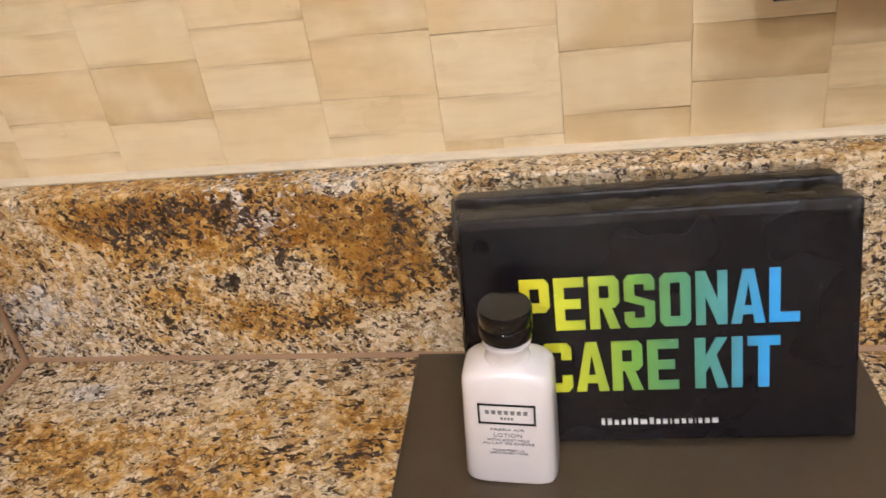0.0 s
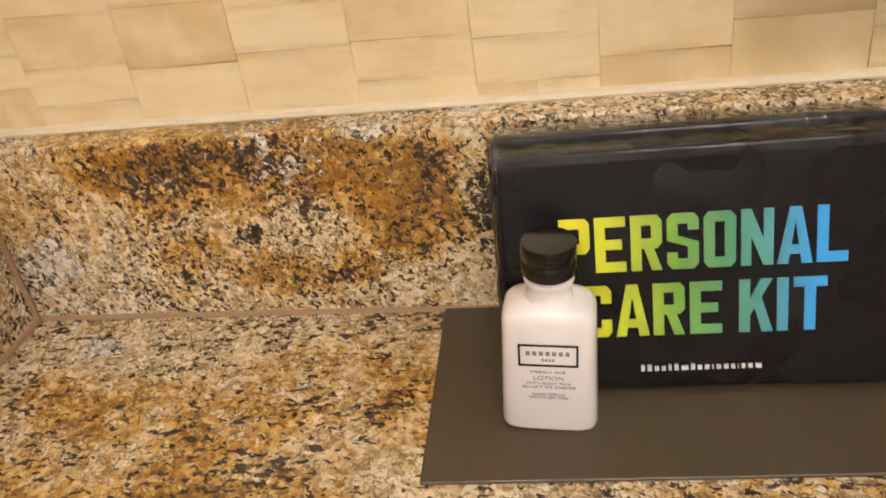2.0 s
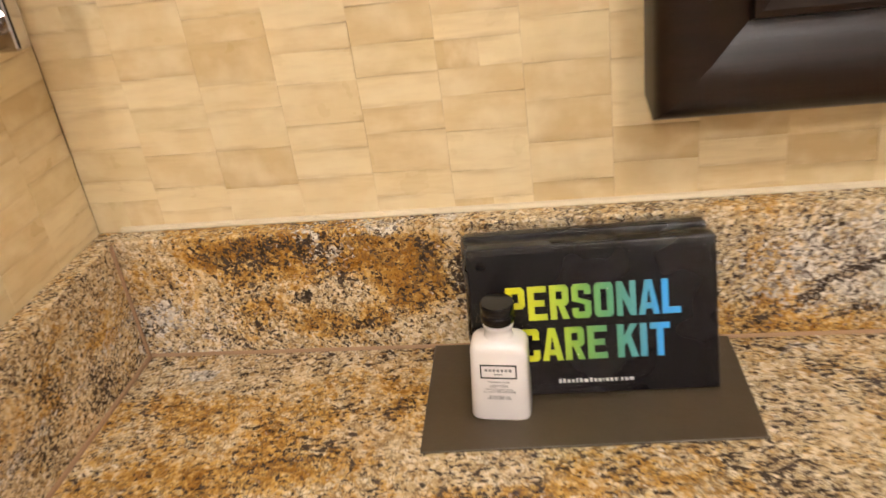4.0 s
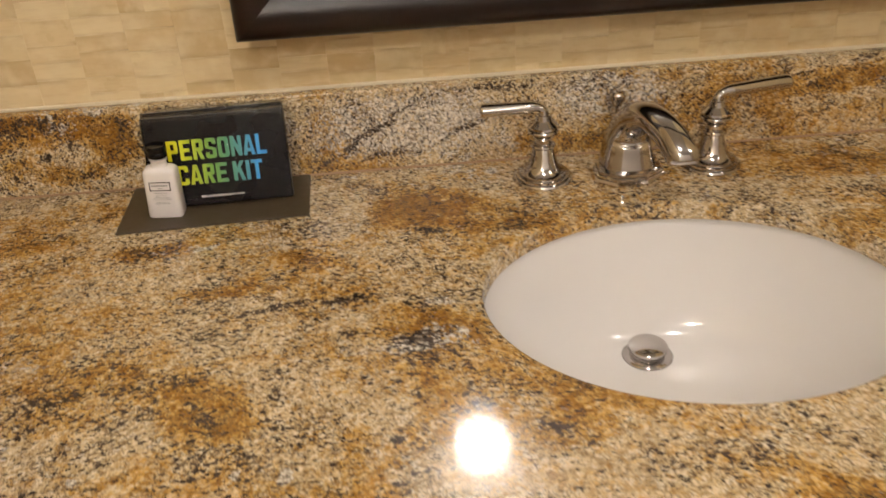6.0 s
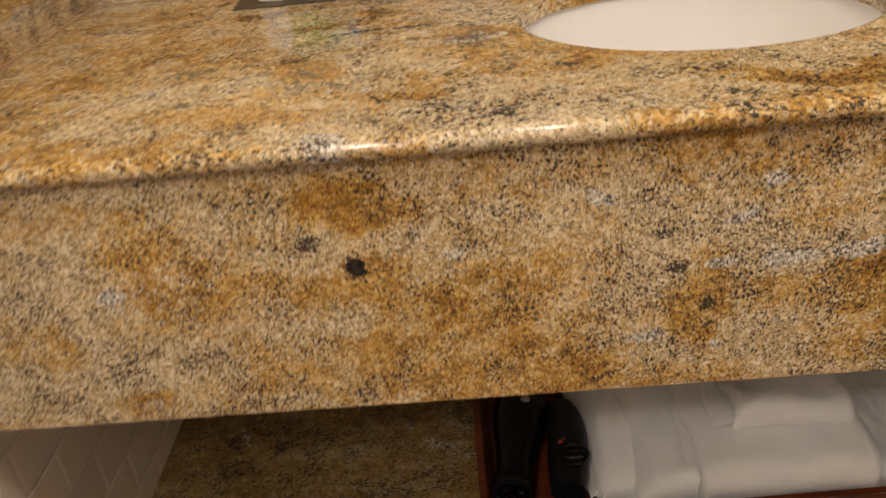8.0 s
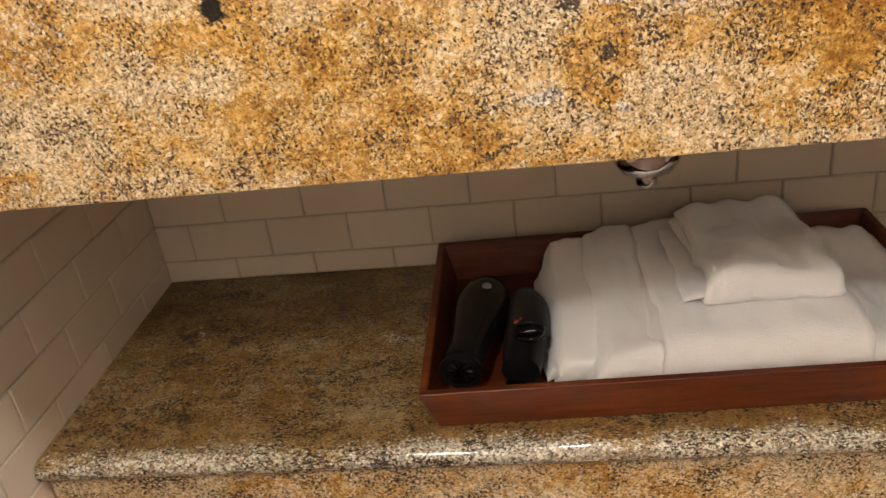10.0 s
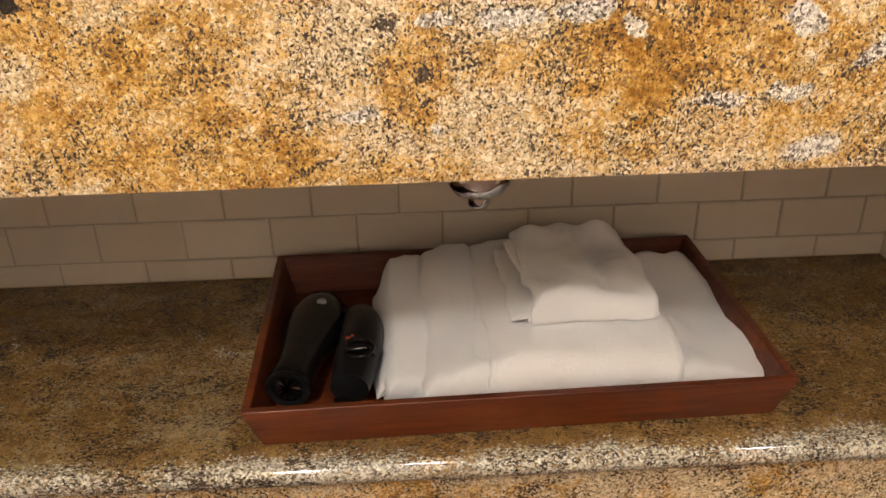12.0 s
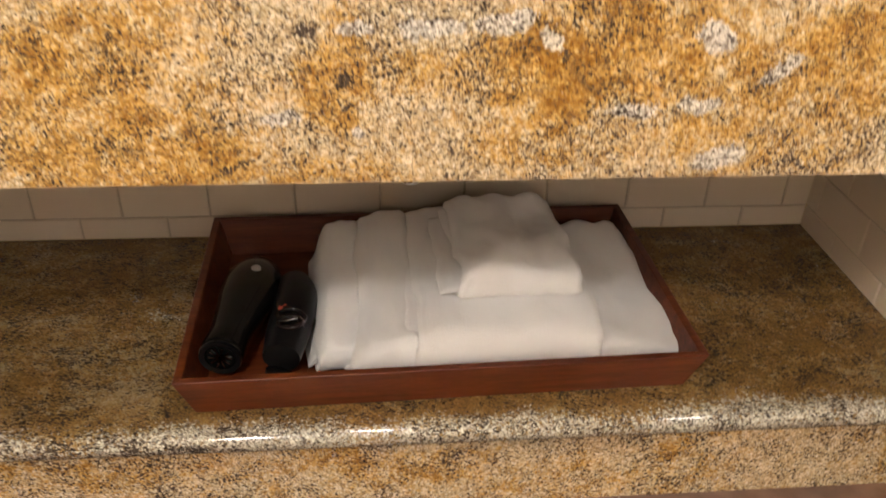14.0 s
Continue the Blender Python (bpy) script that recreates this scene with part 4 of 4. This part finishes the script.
bottle = thing("lotion_bottle", label="small white plastic lotion bottle with black cap", category="bottle", m=pose(0.3160, -0.0985, CZ + 0.0029, 0, 2.6, -1.5) @ Matrix.Diagonal((1, 1, 0.975, 1)))
part("bottle_body", rounded_loft([(.0178, .0108, .0008, .4), (.0194, .0122, .0, .4), (.0201, .0129, .002, .4), (.0188, .0128, .048, .4), (.0187, .0127, .0545, .42), (.0181, .0122, .0575, .45), (.0162, .0112, .0600, .55), (.0125, .0100, .0614, .8), (.0094, .0092, .0622, 1.0),
                                  (.0088, .0088, .0645, 1.0), (.0088, .0088, .0690, 1.0), (.0099, .0099, .0700, 1.0), (.0099, .0099, .0716, 1.0), (.0088, .0088, .0722, 1.0), (.0, .0, .0745, 1.0)]), M_BOTTLE, bottle, smooth=60)
cap = part("cap", lathe([(0.0, 0.0738), (0.0104, 0.0738), (0.0108, 0.0744), (0.0108, 0.0800), (0.0104, 0.0805), (0.0108, 0.0810), (0.0108, 0.0866), (0.0103, 0.0878), (0.0, 0.0881)], 40), M_CAP, bottle, "glossy black flip cap", 40)
lab = Matrix.Translation((0, -0.0131, 0)) @ Matrix.Rotation(radians(90), 4, "X")


def label_bar(x0, x1, z0, z1):
    return add_box(bmesh.new(), x0, x1, -0.0132, -0.0127, z0, z1)


bm = label_bar(-.0118, .0118, .0458, .0466)
for x0, x1, z0, z1 in ((-.0118, .0118, .0356, .0364), (-.0118, -.0110, .0364, .0458), (.0110, .0118, .0364, .0458)):
    add_box(bm, x0, x1, -0.0132, -0.0127, z0, z1)
part("label_border", bm, M_CAP, bottle, "thin black printed border")
bm = bmesh.new()
for i in range(7):
    add_box(bm, -.0088 + i * .0026, -.0088 + i * .0026 + .0016, -0.0132, -0.0127, .0412, .0430)
for i in range(4):
    add_box(bm, -.0026 + i * .0014, -.0026 + i * .0014 + .0009, -0.0132, -0.0127, .0382, .0393)
part("label_mark", bm, M_GREYINK, bottle, "grey printed mark")
for text, w, h, z in (("FRESH AIR", .014, .0013, .0326), ("LOTION", .0118, .0021, .0294), ("WITH GOAT MILK", .0178, .0013, .0266), ("AU LAIT DE CHEVRE", .0214, .0013, .0246), ("MADE FRESH IN", .0130, .0012, .0206), ("UPSTATE NEW YORK", .0160, .0012, .0189)):
    lettering("label_lettering", text, w, h, Matrix.Translation((0, 0, z)) @ lab, M_GREYINK, bottle)

# ---- tray with towels and hair dryer ----
TRAY = pose(0.922, -0.262, SZ + 0.0005, 0, 0, 1.6)
tray = thing("serving_tray", label="reddish mahogany wooden tray with flared sides on granite", category="tray", m=TRAY)
TW, TD, THK, TRIM = 0.368, 0.222, 0.012, 0.070


def tray_wall(a_bot, b_bot, a_top, b_top, inward):
    bm = bmesh.new()
    vs = []
    for p in (a_bot, b_bot, b_top, a_top):
        vs.append(bm.verts.new(p))
    k = Vector(inward) * THK
    ins = []
    al = (Vector(b_bot) - Vector(a_bot)).normalized() * THK
    for p, s in ((a_bot, 1), (b_bot, -1), (b_top, -1), (a_top, 1)):
        ins.append(bm.verts.new(Vector(p) + k + al * s))
    bm.faces.new(vs)
    bm.faces.new(ins[::-1])
    for i in range(4):
        j = (i + 1) % 4
        bm.faces.new((vs[j], vs[i], ins[i], ins[j]))
    bmesh.ops.bevel(bm, geom=bm.edges[:], offset=0.0012, segments=1, affect="EDGES")
    return bm


iw, idp = 0.020, 0.020
B = [(-TW + iw, -TD + idp, 0), (TW - iw, -TD + idp, 0), (TW - iw, TD - idp, 0), (-TW + iw, TD - idp, 0)]
T = [(-TW, -TD, TRIM), (TW, -TD, TRIM), (TW, TD, TRIM), (-TW, TD, TRIM)]
for i, inn in enumerate(((0, 1, 0), (-1, 0, 0), (0, -1, 0), (1, 0, 0))):
    j = (i + 1) % 4
    part("side", tray_wall(B[i], B[j], T[i], T[j], inn), M_TRAY, tray)
part("bottom", box(-TW + iw + 0.004, TW - iw - 0.004, -TD + idp + 0.004, TD - idp - 0.004, 0.001, 0.009), M_TRAY, tray)


def towel(name, m, w, d, h, layers, label, seed, flare=0.0, crumple=1.0, fray=0.010, back=0.0, peaks=(), droop=0.16):
    """A folded towel: an outer sheet wrapped round the front fold, with loose inner layers that show at both ends.
    peaks: (x, y, height, spread) places where the cloth stands up."""
    rnd = random.Random(seed)
    t = min(0.013, h / 4)

    def settle(p, off):
        hz = max(0.0, min(1.0, p.z / h))
        q1 = noise.noise(Vector((p.x * 8, p.y * 6, seed)))
        q2 = noise.noise(Vector((p.x * 22, p.y * 17, p.z * 12 + seed)))
        q3 = noise.noise(p * 55 + Vector((0, seed, 0)))
        side = abs(p.x) / (w / 2)
        z = p.z * (1 - droop * max(0.0, side - 0.5) ** 1.5 / 0.354) * (1 + back * (p.y / d + 0.5))
        z += hz * crumple * (0.012 * q1 + 0.0065 * q2 + 0.0020 * q3)
        for px, py, high, spread in peaks:
            z += hz * high * math.exp(-((p.x - px) ** 2 + (p.y - py) ** 2) / spread ** 2)
        lean = 0.006 * noise.noise(Vector((seed, p.y * 9, p.z * 30 + off)))
        return Vector((p.x * (1 + flare * (1 - hz)) + crumple * (0.003 * q2 + lean), p.y + 0.004 * q2 + 0.002 * q3, max(z, 0.0005)))

    def sheet(path, thick, x0, x1, off):
        """A thick cloth strip: the path in y and z, swept along x with rounded, wavering hems."""
        bm = bmesh.new()
        k = len(path)
        ring = []
        for side in (1, -1):
            for i in (range(k) if side == 1 else range(k - 1, -1, -1)):
                dy, dz = (path[min(i + 1, k - 1)] - path[max(i - 1, 0)]).normalized()
                ease = 0.35 if i in (0, k - 1) else 1.0
                ring.append(path[i] + Vector((-dz, dy)) * side * thick / 2 * ease)
        nx = 56
        cols = []
        for j in range(nx + 1):
            v = -math.cos(math.pi * j / nx)
            v = 0.6 * v + 0.4 * (-1 + 2 * j / nx)
            pinch = 1 - 0.75 * max(0.0, abs(v) - 0.94) / 0.06
            col = []
            for i, (y, z) in enumerate(ring):
                mid = (ring[i] + ring[-1 - i]) / 2
                y, z = mid + (ring[i] - mid) * pinch
                hem = fray * 0.5 * noise.noise(Vector((y * 16, off * 3.1, math.copysign(2.0, v)))) * abs(v) ** 6
                x = (x0 + x1) / 2 + v * (x1 - x0) / 2 + hem
                col.append(bm.verts.new(settle(Vector((x, y, z)), off)))
            cols.append(col)
        n = len(ring)
        for p, q in zip(cols, cols[1:]):
            for i in range(n):
                bm.faces.new((p[i], q[i], q[(i + 1) % n], p[(i + 1) % n]))
        bm.faces.new(cols[0])
        bm.faces.new(cols[-1][::-1])
        bmesh.ops.recalc_face_normals(bm, faces=bm.faces[:])
        return bm

    # outer sheet, over the top, round the front and back underneath
    path = [Vector((d / 2 - (d - h / 2) * i / 22, h - t / 2)) for i in range(22)]
    path += [Vector((-d / 2 + h / 2 - (h - t) / 2 * math.copysign(abs(math.sin(a)) ** 0.75, math.sin(a)), h / 2 + (h - t) / 2 * math.copysign(abs(math.cos(a)) ** 0.75, math.cos(a)))) for a in [math.pi * i / 12 for i in range(13)]]
    path += [Vector((-d / 2 + h / 2 + (d - h / 2) * i / 12, t / 2)) for i in range(1, 13)]
    ob = part(name, sheet(path, t, -w / 2, w / 2, 0.0), M_TERRY, smooth=180)
    ob.matrix_world = m
    tagged(ob, label, "towel", "towels in the tray")
    gap = (h - 2 * t) / layers
    for i in range(layers):
        z = t + gap * (i + 0.5)
        y0, y1 = -d / 2 + h * 0.30, d / 2 - rnd.uniform(0.002, 0.016)
        x0, x1 = -w / 2 - rnd.uniform(-0.6, 1) * fray, w / 2 + rnd.uniform(-1, 0.4) * fray
        part("fold", sheet([Vector((y0 + (y1 - y0) * j / 24, z)) for j in range(25)], gap * 1.06, x0, x1, 1.0 + i), M_TERRY, ob, smooth=180)
    return ob


TF = SZ + 0.0105
towel("bath_towel", pose(1.072, -0.262, TF, 0, 0, 4), 0.405, 0.35, 0.044, 2, "large folded white terry bath towel lying in the tray", 3, 0.10, 1.3, 0.010, 0.25)
towel("bath_towel", pose(0.778, -0.262, TF, 0, 0, 3), 0.085, 0.31, 0.050, 2, "narrow folded white towel beside the hair dryer", 17, 0.12, 1.6, 0.012, 0.6, (), 0.45)
towel("bath_towel", pose(0.848, -0.268, TF, 0, 0, 2), 0.118, 0.35, 0.072, 2, "folded white terry towel in the middle of the tray", 11, 0.12, 1.5, 0.012, 0.30, (), 0.38)
towel("hand_towel", pose(1.014, -0.272, TF, 0, 0, 1), 0.262, 0.352, 0.092, 4, "folded white hand towel lying over the bath towel", 5, 0.04, 1.1, 0.018, 0.10, (), 0.08)
towel("wash_cloth", pose(1.036, -0.262, TF + 0.094, 0, 0, 2), 0.172, 0.235, 0.048, 4, "small folded white washcloth on top of the pile", 8, 0.10, 1.9, 0.024, 0.18, [(0.058, 0.10, 0.020, 0.026), (-0.055, 0.09, 0.010, 0.03), (0.0, 0.07, -0.010, 0.035)])

dryer = thing("hair_dryer", label="black hair dryer in smoky plastic lying in the tray", category="hair dryer", m=pose(0.640, -0.312, TF, 0, 0, -8))
barrel = rounded_loft([(.022, .018, 0.0, 1.0), (.030, .027, .003, 1.0), (.0315, .029, .012, 1.0), (.030, .028, .040, 1.0), (.033, .030, .075, 1.0), (.042, .035, .125, 1.0), (.047, .037, .165, 1.0), (.045, .036, .195, 1.0), (.034, .029, .222, 1.0), (.016, .015, .236, 1.0), (.0, .0, .238, 1.0)], 40)
bmesh.ops.transform(barrel, matrix=Matrix.Translation((-0.016, -0.105, 0.038)) @ Matrix.Rotation(radians(-90), 4, "X"), verts=barrel.verts[:])
part("barrel", barrel, M_GREYPL, dryer, "dark smoky grey tapered barrel", 60)
bm = bmesh.new()
for i in range(5):
    add_box(bm, -0.017, 0.017, -0.001, 0.001, -0.0012, 0.0012)
    bmesh.ops.transform(bm, matrix=Matrix.Rotation(math.pi * i / 5, 4, "Y"), verts=bm.verts[-8:])
bmesh.ops.transform(bm, matrix=Matrix.Translation((-0.016, -0.107, 0.038)), verts=bm.verts[:])
part("grille", bm, M_CHROME, dryer, "thin star-shaped metal grille")
part("nozzle_rim", lathe([(0.0225, -0.003), (0.0300, -0.003), (0.0312, 0.0), (0.0300, 0.004), (0.0225, 0.002)], 40, 0.92, m=Matrix.Translation((-0.016, -0.105, 0.038)) @ Matrix.Rotation(radians(90), 4, "X")), M_MATTBLACK, dryer, "black nozzle rim", 50)
part("button", lathe([(0.0, 0.003), (0.0055, 0.003), (0.0072, 0.0015), (0.0075, -0.003), (0.0, -0.004)], 24, m=Matrix.Translation((-0.006, 0.070, 0.0745))), M_GREYBUTTON, dryer, "small grey button")
hnd = tube(spline([(0.050, 0.085, 0.034), (0.060, 0.05, 0.040), (0.066, 0.0, 0.042), (0.067, -0.05, 0.040), (0.068, -0.095, 0.034)]), [0.027 + 0.006 * math.sin(i / 32 * math.pi) for i in range(33)], 24)
part("handle", hnd, M_MATTBLACK, dryer, "glossy black folding handle", 60)
st = part("sticker", add_box(box(0.052, 0.058, -0.030, -0.024, 0.068, 0.0735), 0.0585, 0.0625, -0.024, -0.019, 0.068, 0.0738), M_RED, dryer, "small red label")
part("cord", tube(spline([(0.078 + 0.020 * math.cos(t * 1.3), -0.060 + 0.018 * math.sin(t * 1.3), 0.066 + 0.0025 * t) for t in range(10)], 6), 0.0032, 10), M_CAP, dryer, "coiled black cord", 60)
plug = part("plug", rounded_loft([(.020, .012, 0.0, .5), (.021, .013, .004, .5), (.020, .012, .020, .5), (.011, .009, .034, .7), (.006, .006, .046, 1.0)], 28), M_CAP, dryer, "glossy black plug", 50)
plug.matrix_basis = pose(0.050, -0.120, 0.013, 90, 0, 100)

# ---- ceiling lights, the third an added fill ----
for x, y, watts in GLOBES_AND_FILL:
    dl = thing("ceiling_and_fill_lamp", (x, y, CEIL), "round frosted ceiling globe; the third is an added fill lamp", "ceiling lamp", "ceiling lamps")
    part("trim_ring", lathe([(0.0, -0.001), (0.060, -0.001), (0.062, -0.010), (0.050, -0.022), (0.0, -0.024)], 40), M_CEIL, dl)
    part("globe", lathe([(0.0, -0.115 - GLOBE + 0.004)] + [((GLOBE - 0.004) * math.sin(i * math.pi / 14), -0.115 - (GLOBE - 0.004) * math.cos(i * math.pi / 14)) for i in range(1, 14)] + [(0.0, -0.115 + GLOBE - 0.004)], 40), M_GLOW, dl, "glowing frosted globe")

# ---- far side of the room, seen in the mirror ----
cab = thing("low_cabinet", (0, 0, 0), "low red-brown wooden cabinet against the far wall", "cabinet")
part("body", box(1.25, 1.9, BACK + 0.002, BACK + 0.32, FZ, 0.42, 0.003), M_DOOR, cab)
part("door", box(1.26, 1.89, BACK + 0.32, BACK + 0.34, FZ + 0.05, 0.41, 0.003), M_DOOR, cab)

# ---- floor tiles ----
fm = bpy.data.meshes.new("floor_tile")
b = box(-.5, .5, -.5, .5, -1, 0)
b.to_mesh(fm)
b.free()
fm.materials.append(M_FLOOR)
PITCH = 0.452
for i in range(-3, 5):
    for j in range(-1, 7):
        x0, x1 = max(1.190 + i * PITCH + 0.002, 0.0), min(1.190 + (i + 1) * PITCH - 0.002, RX if j < 1 else 3.0)
        y1, y0 = -0.50 - j * PITCH - 0.002, -0.50 - (j + 1) * PITCH + 0.002
        y0 = max(y0, BACK)
        if x1 - x0 < 0.02 or y1 - y0 < 0.02 or j < 0:
            continue
        o = new("floor_tile", fm)
        o.parent = floor
        o.matrix_world = Matrix.Translation(((x0 + x1) / 2, (y0 + y1) / 2, FZ)) @ Matrix.Diagonal((x1 - x0, y1 - y0, 0.006, 1))

# ---- subway tiles ----


def unit_tile(name, material, bevel):
    me = bpy.data.meshes.new(name)
    bmx = bmesh.new()
    lo = [bmx.verts.new((x, 0, z)) for x, z in ((-.5, -.5), (.5, -.5), (.5, .5), (-.5, .5))]
    md = [bmx.verts.new((x, -0.75, z)) for x, z in ((-.5, -.5), (.5, -.5), (.5, .5), (-.5, .5))]
    bx, bz = bevel
    hi = [bmx.verts.new((x, -1.0, z)) for x, z in ((-.5 + bx, -.5 + bz), (.5 - bx, -.5 + bz), (.5 - bx, .5 - bz), (-.5 + bx, .5 - bz))]
    bmx.faces.new(hi)
    for a, b2 in ((lo, md), (md, hi)):
        for i in range(4):
            bmx.faces.new((a[i], a[(i + 1) % 4], b2[(i + 1) % 4], b2[i]))
    bmesh.ops.recalc_face_normals(bmx, faces=bmx.faces[:])
    bmx.to_mesh(me)
    bmx.free()
    me.materials.append(material)
    return me


TILE = unit_tile("wall_tile", M_TILE, (0.012, 0.024))
TP, TR, GR = 0.1555, 0.0768, 0.0026


def tile_wall(parent, to_world, lo, hi, z_lo, z_hi, phase_even, deep=0.008):
    """Running bond: rows counted from the joint at z 0.233; u runs along the wall."""
    r0 = math.floor((z_lo - 0.233) / TR)
    r1 = math.ceil((z_hi - 0.233) / TR)
    for r in range(r0, r1):
        za, zb = max(0.233 + r * TR + GR / 2, z_lo), min(0.233 + (r + 1) * TR - GR / 2, z_hi)
        if zb - za < 0.008:
            continue
        ph = phase_even if r % 2 == 0 else phase_even + TP / 2
        k0 = math.floor((lo - ph) / TP)
        k1 = math.ceil((hi - ph) / TP)
        for k in range(k0, k1):
            ua, ub = max(ph + k * TP + GR / 2, lo), min(ph + (k + 1) * TP - GR / 2, hi)
            if ub - ua < 0.01:
                continue
            o = new("wall_tile", TILE)
            o.parent = parent
            tilt = Matrix.Rotation(radians(random.uniform(-.25, .25)), 4, "X") @ Matrix.Rotation(radians(random.uniform(-.2, .2)), 4, "Z")
            o.matrix_world = to_world(((ua + ub) / 2, (za + zb) / 2)) @ tilt @ Matrix.Diagonal((ub - ua, deep, zb - za, 1))


bed = part("grout_bed", box(0.0, RX, 0.0035, 0.008, SZ, 0.84), M_GROUT, wall_north)
tile_wall(wall_north, lambda p: Matrix.Translation((p[0], 0.008, p[1])), 0.0, RX, SZ + 0.001, 0.62, 0.764)
bed = part("grout_bed", box(-0.008, -0.0035, -1.5, 0.0, FZ, 0.86), M_GROUT, wall_west)
tile_wall(wall_west, lambda p: Matrix.Translation((-0.008, p[0], p[1])) @ Matrix.Rotation(radians(90), 4, "Z"), -1.5, 0.0, FZ, 0.855, 0.04)
bed = part("grout_bed", box(RX + 0.0035, RX + 0.008, -0.85, 0.0, FZ, 0.86), M_GROUT, wall_east)
tile_wall(wall_east, lambda p: Matrix.Translation((RX + 0.008, p[0], p[1])) @ Matrix.Rotation(radians(-90), 4, "Z"), -0.85, 0.0, FZ, 0.62, 0.04)

# ---- shell veneer pieces ----
SHELL = unit_tile("shell_piece", M_SHELL, (0.006, 0.012))


def shell_wall(parent, to_world, columns, deep=0.006):
    for u0, u1, z0, z1 in columns:
        z = z0 - random.uniform(0, 0.02)
        while z < z1:
            h = random.choice((0.017, 0.019, 0.022, 0.026, 0.030))
            za, zb = max(z, z0), z + h
            if zb - za > 0.004:
                split = random.random() < 0.06
                for a, b2 in (((u0, (u0 + u1) / 2), ((u0 + u1) / 2, u1)) if split else ((u0, u1),)):
                    o = new("shell_piece", SHELL)
                    o.parent = parent
                    tilt = Matrix.Rotation(radians(random.uniform(-.9, .9)), 4, "X") @ Matrix.Rotation(radians(random.uniform(-.35, .35)), 4, "Z") @ Matrix.Rotation(radians(random.uniform(-.9, .9)), 4, "Y")
                    o.matrix_world = to_world(((a + b2) / 2, (za + zb) / 2)) @ tilt @ Matrix.Diagonal((b2 - a + .0004, deep * random.uniform(.97, 1.04), zb - za + .0004, 1))
            z += h


SP = 0.0571
cols = []
for i in range(-1, 30):
    a, b2 = max(0.0, 0.0 + i * SP), min(RX, (i + 1) * SP)
    if b2 - a > 0.01:
        cols.append((a, b2, 0.957, 1.36 if b2 < 0.44 else 1.10))
shell_wall(wall_north, lambda p: Matrix.Translation((p[0], 0.0065, p[1])), cols)
cols = [(-(i + 1) * SP, -i * SP, 0.957, 1.34) for i in range(0, 8)]
shell_wall(wall_west, lambda p: Matrix.Translation((-0.0065, p[0], p[1])) @ Matrix.Rotation(radians(90), 4, "Z"), cols)
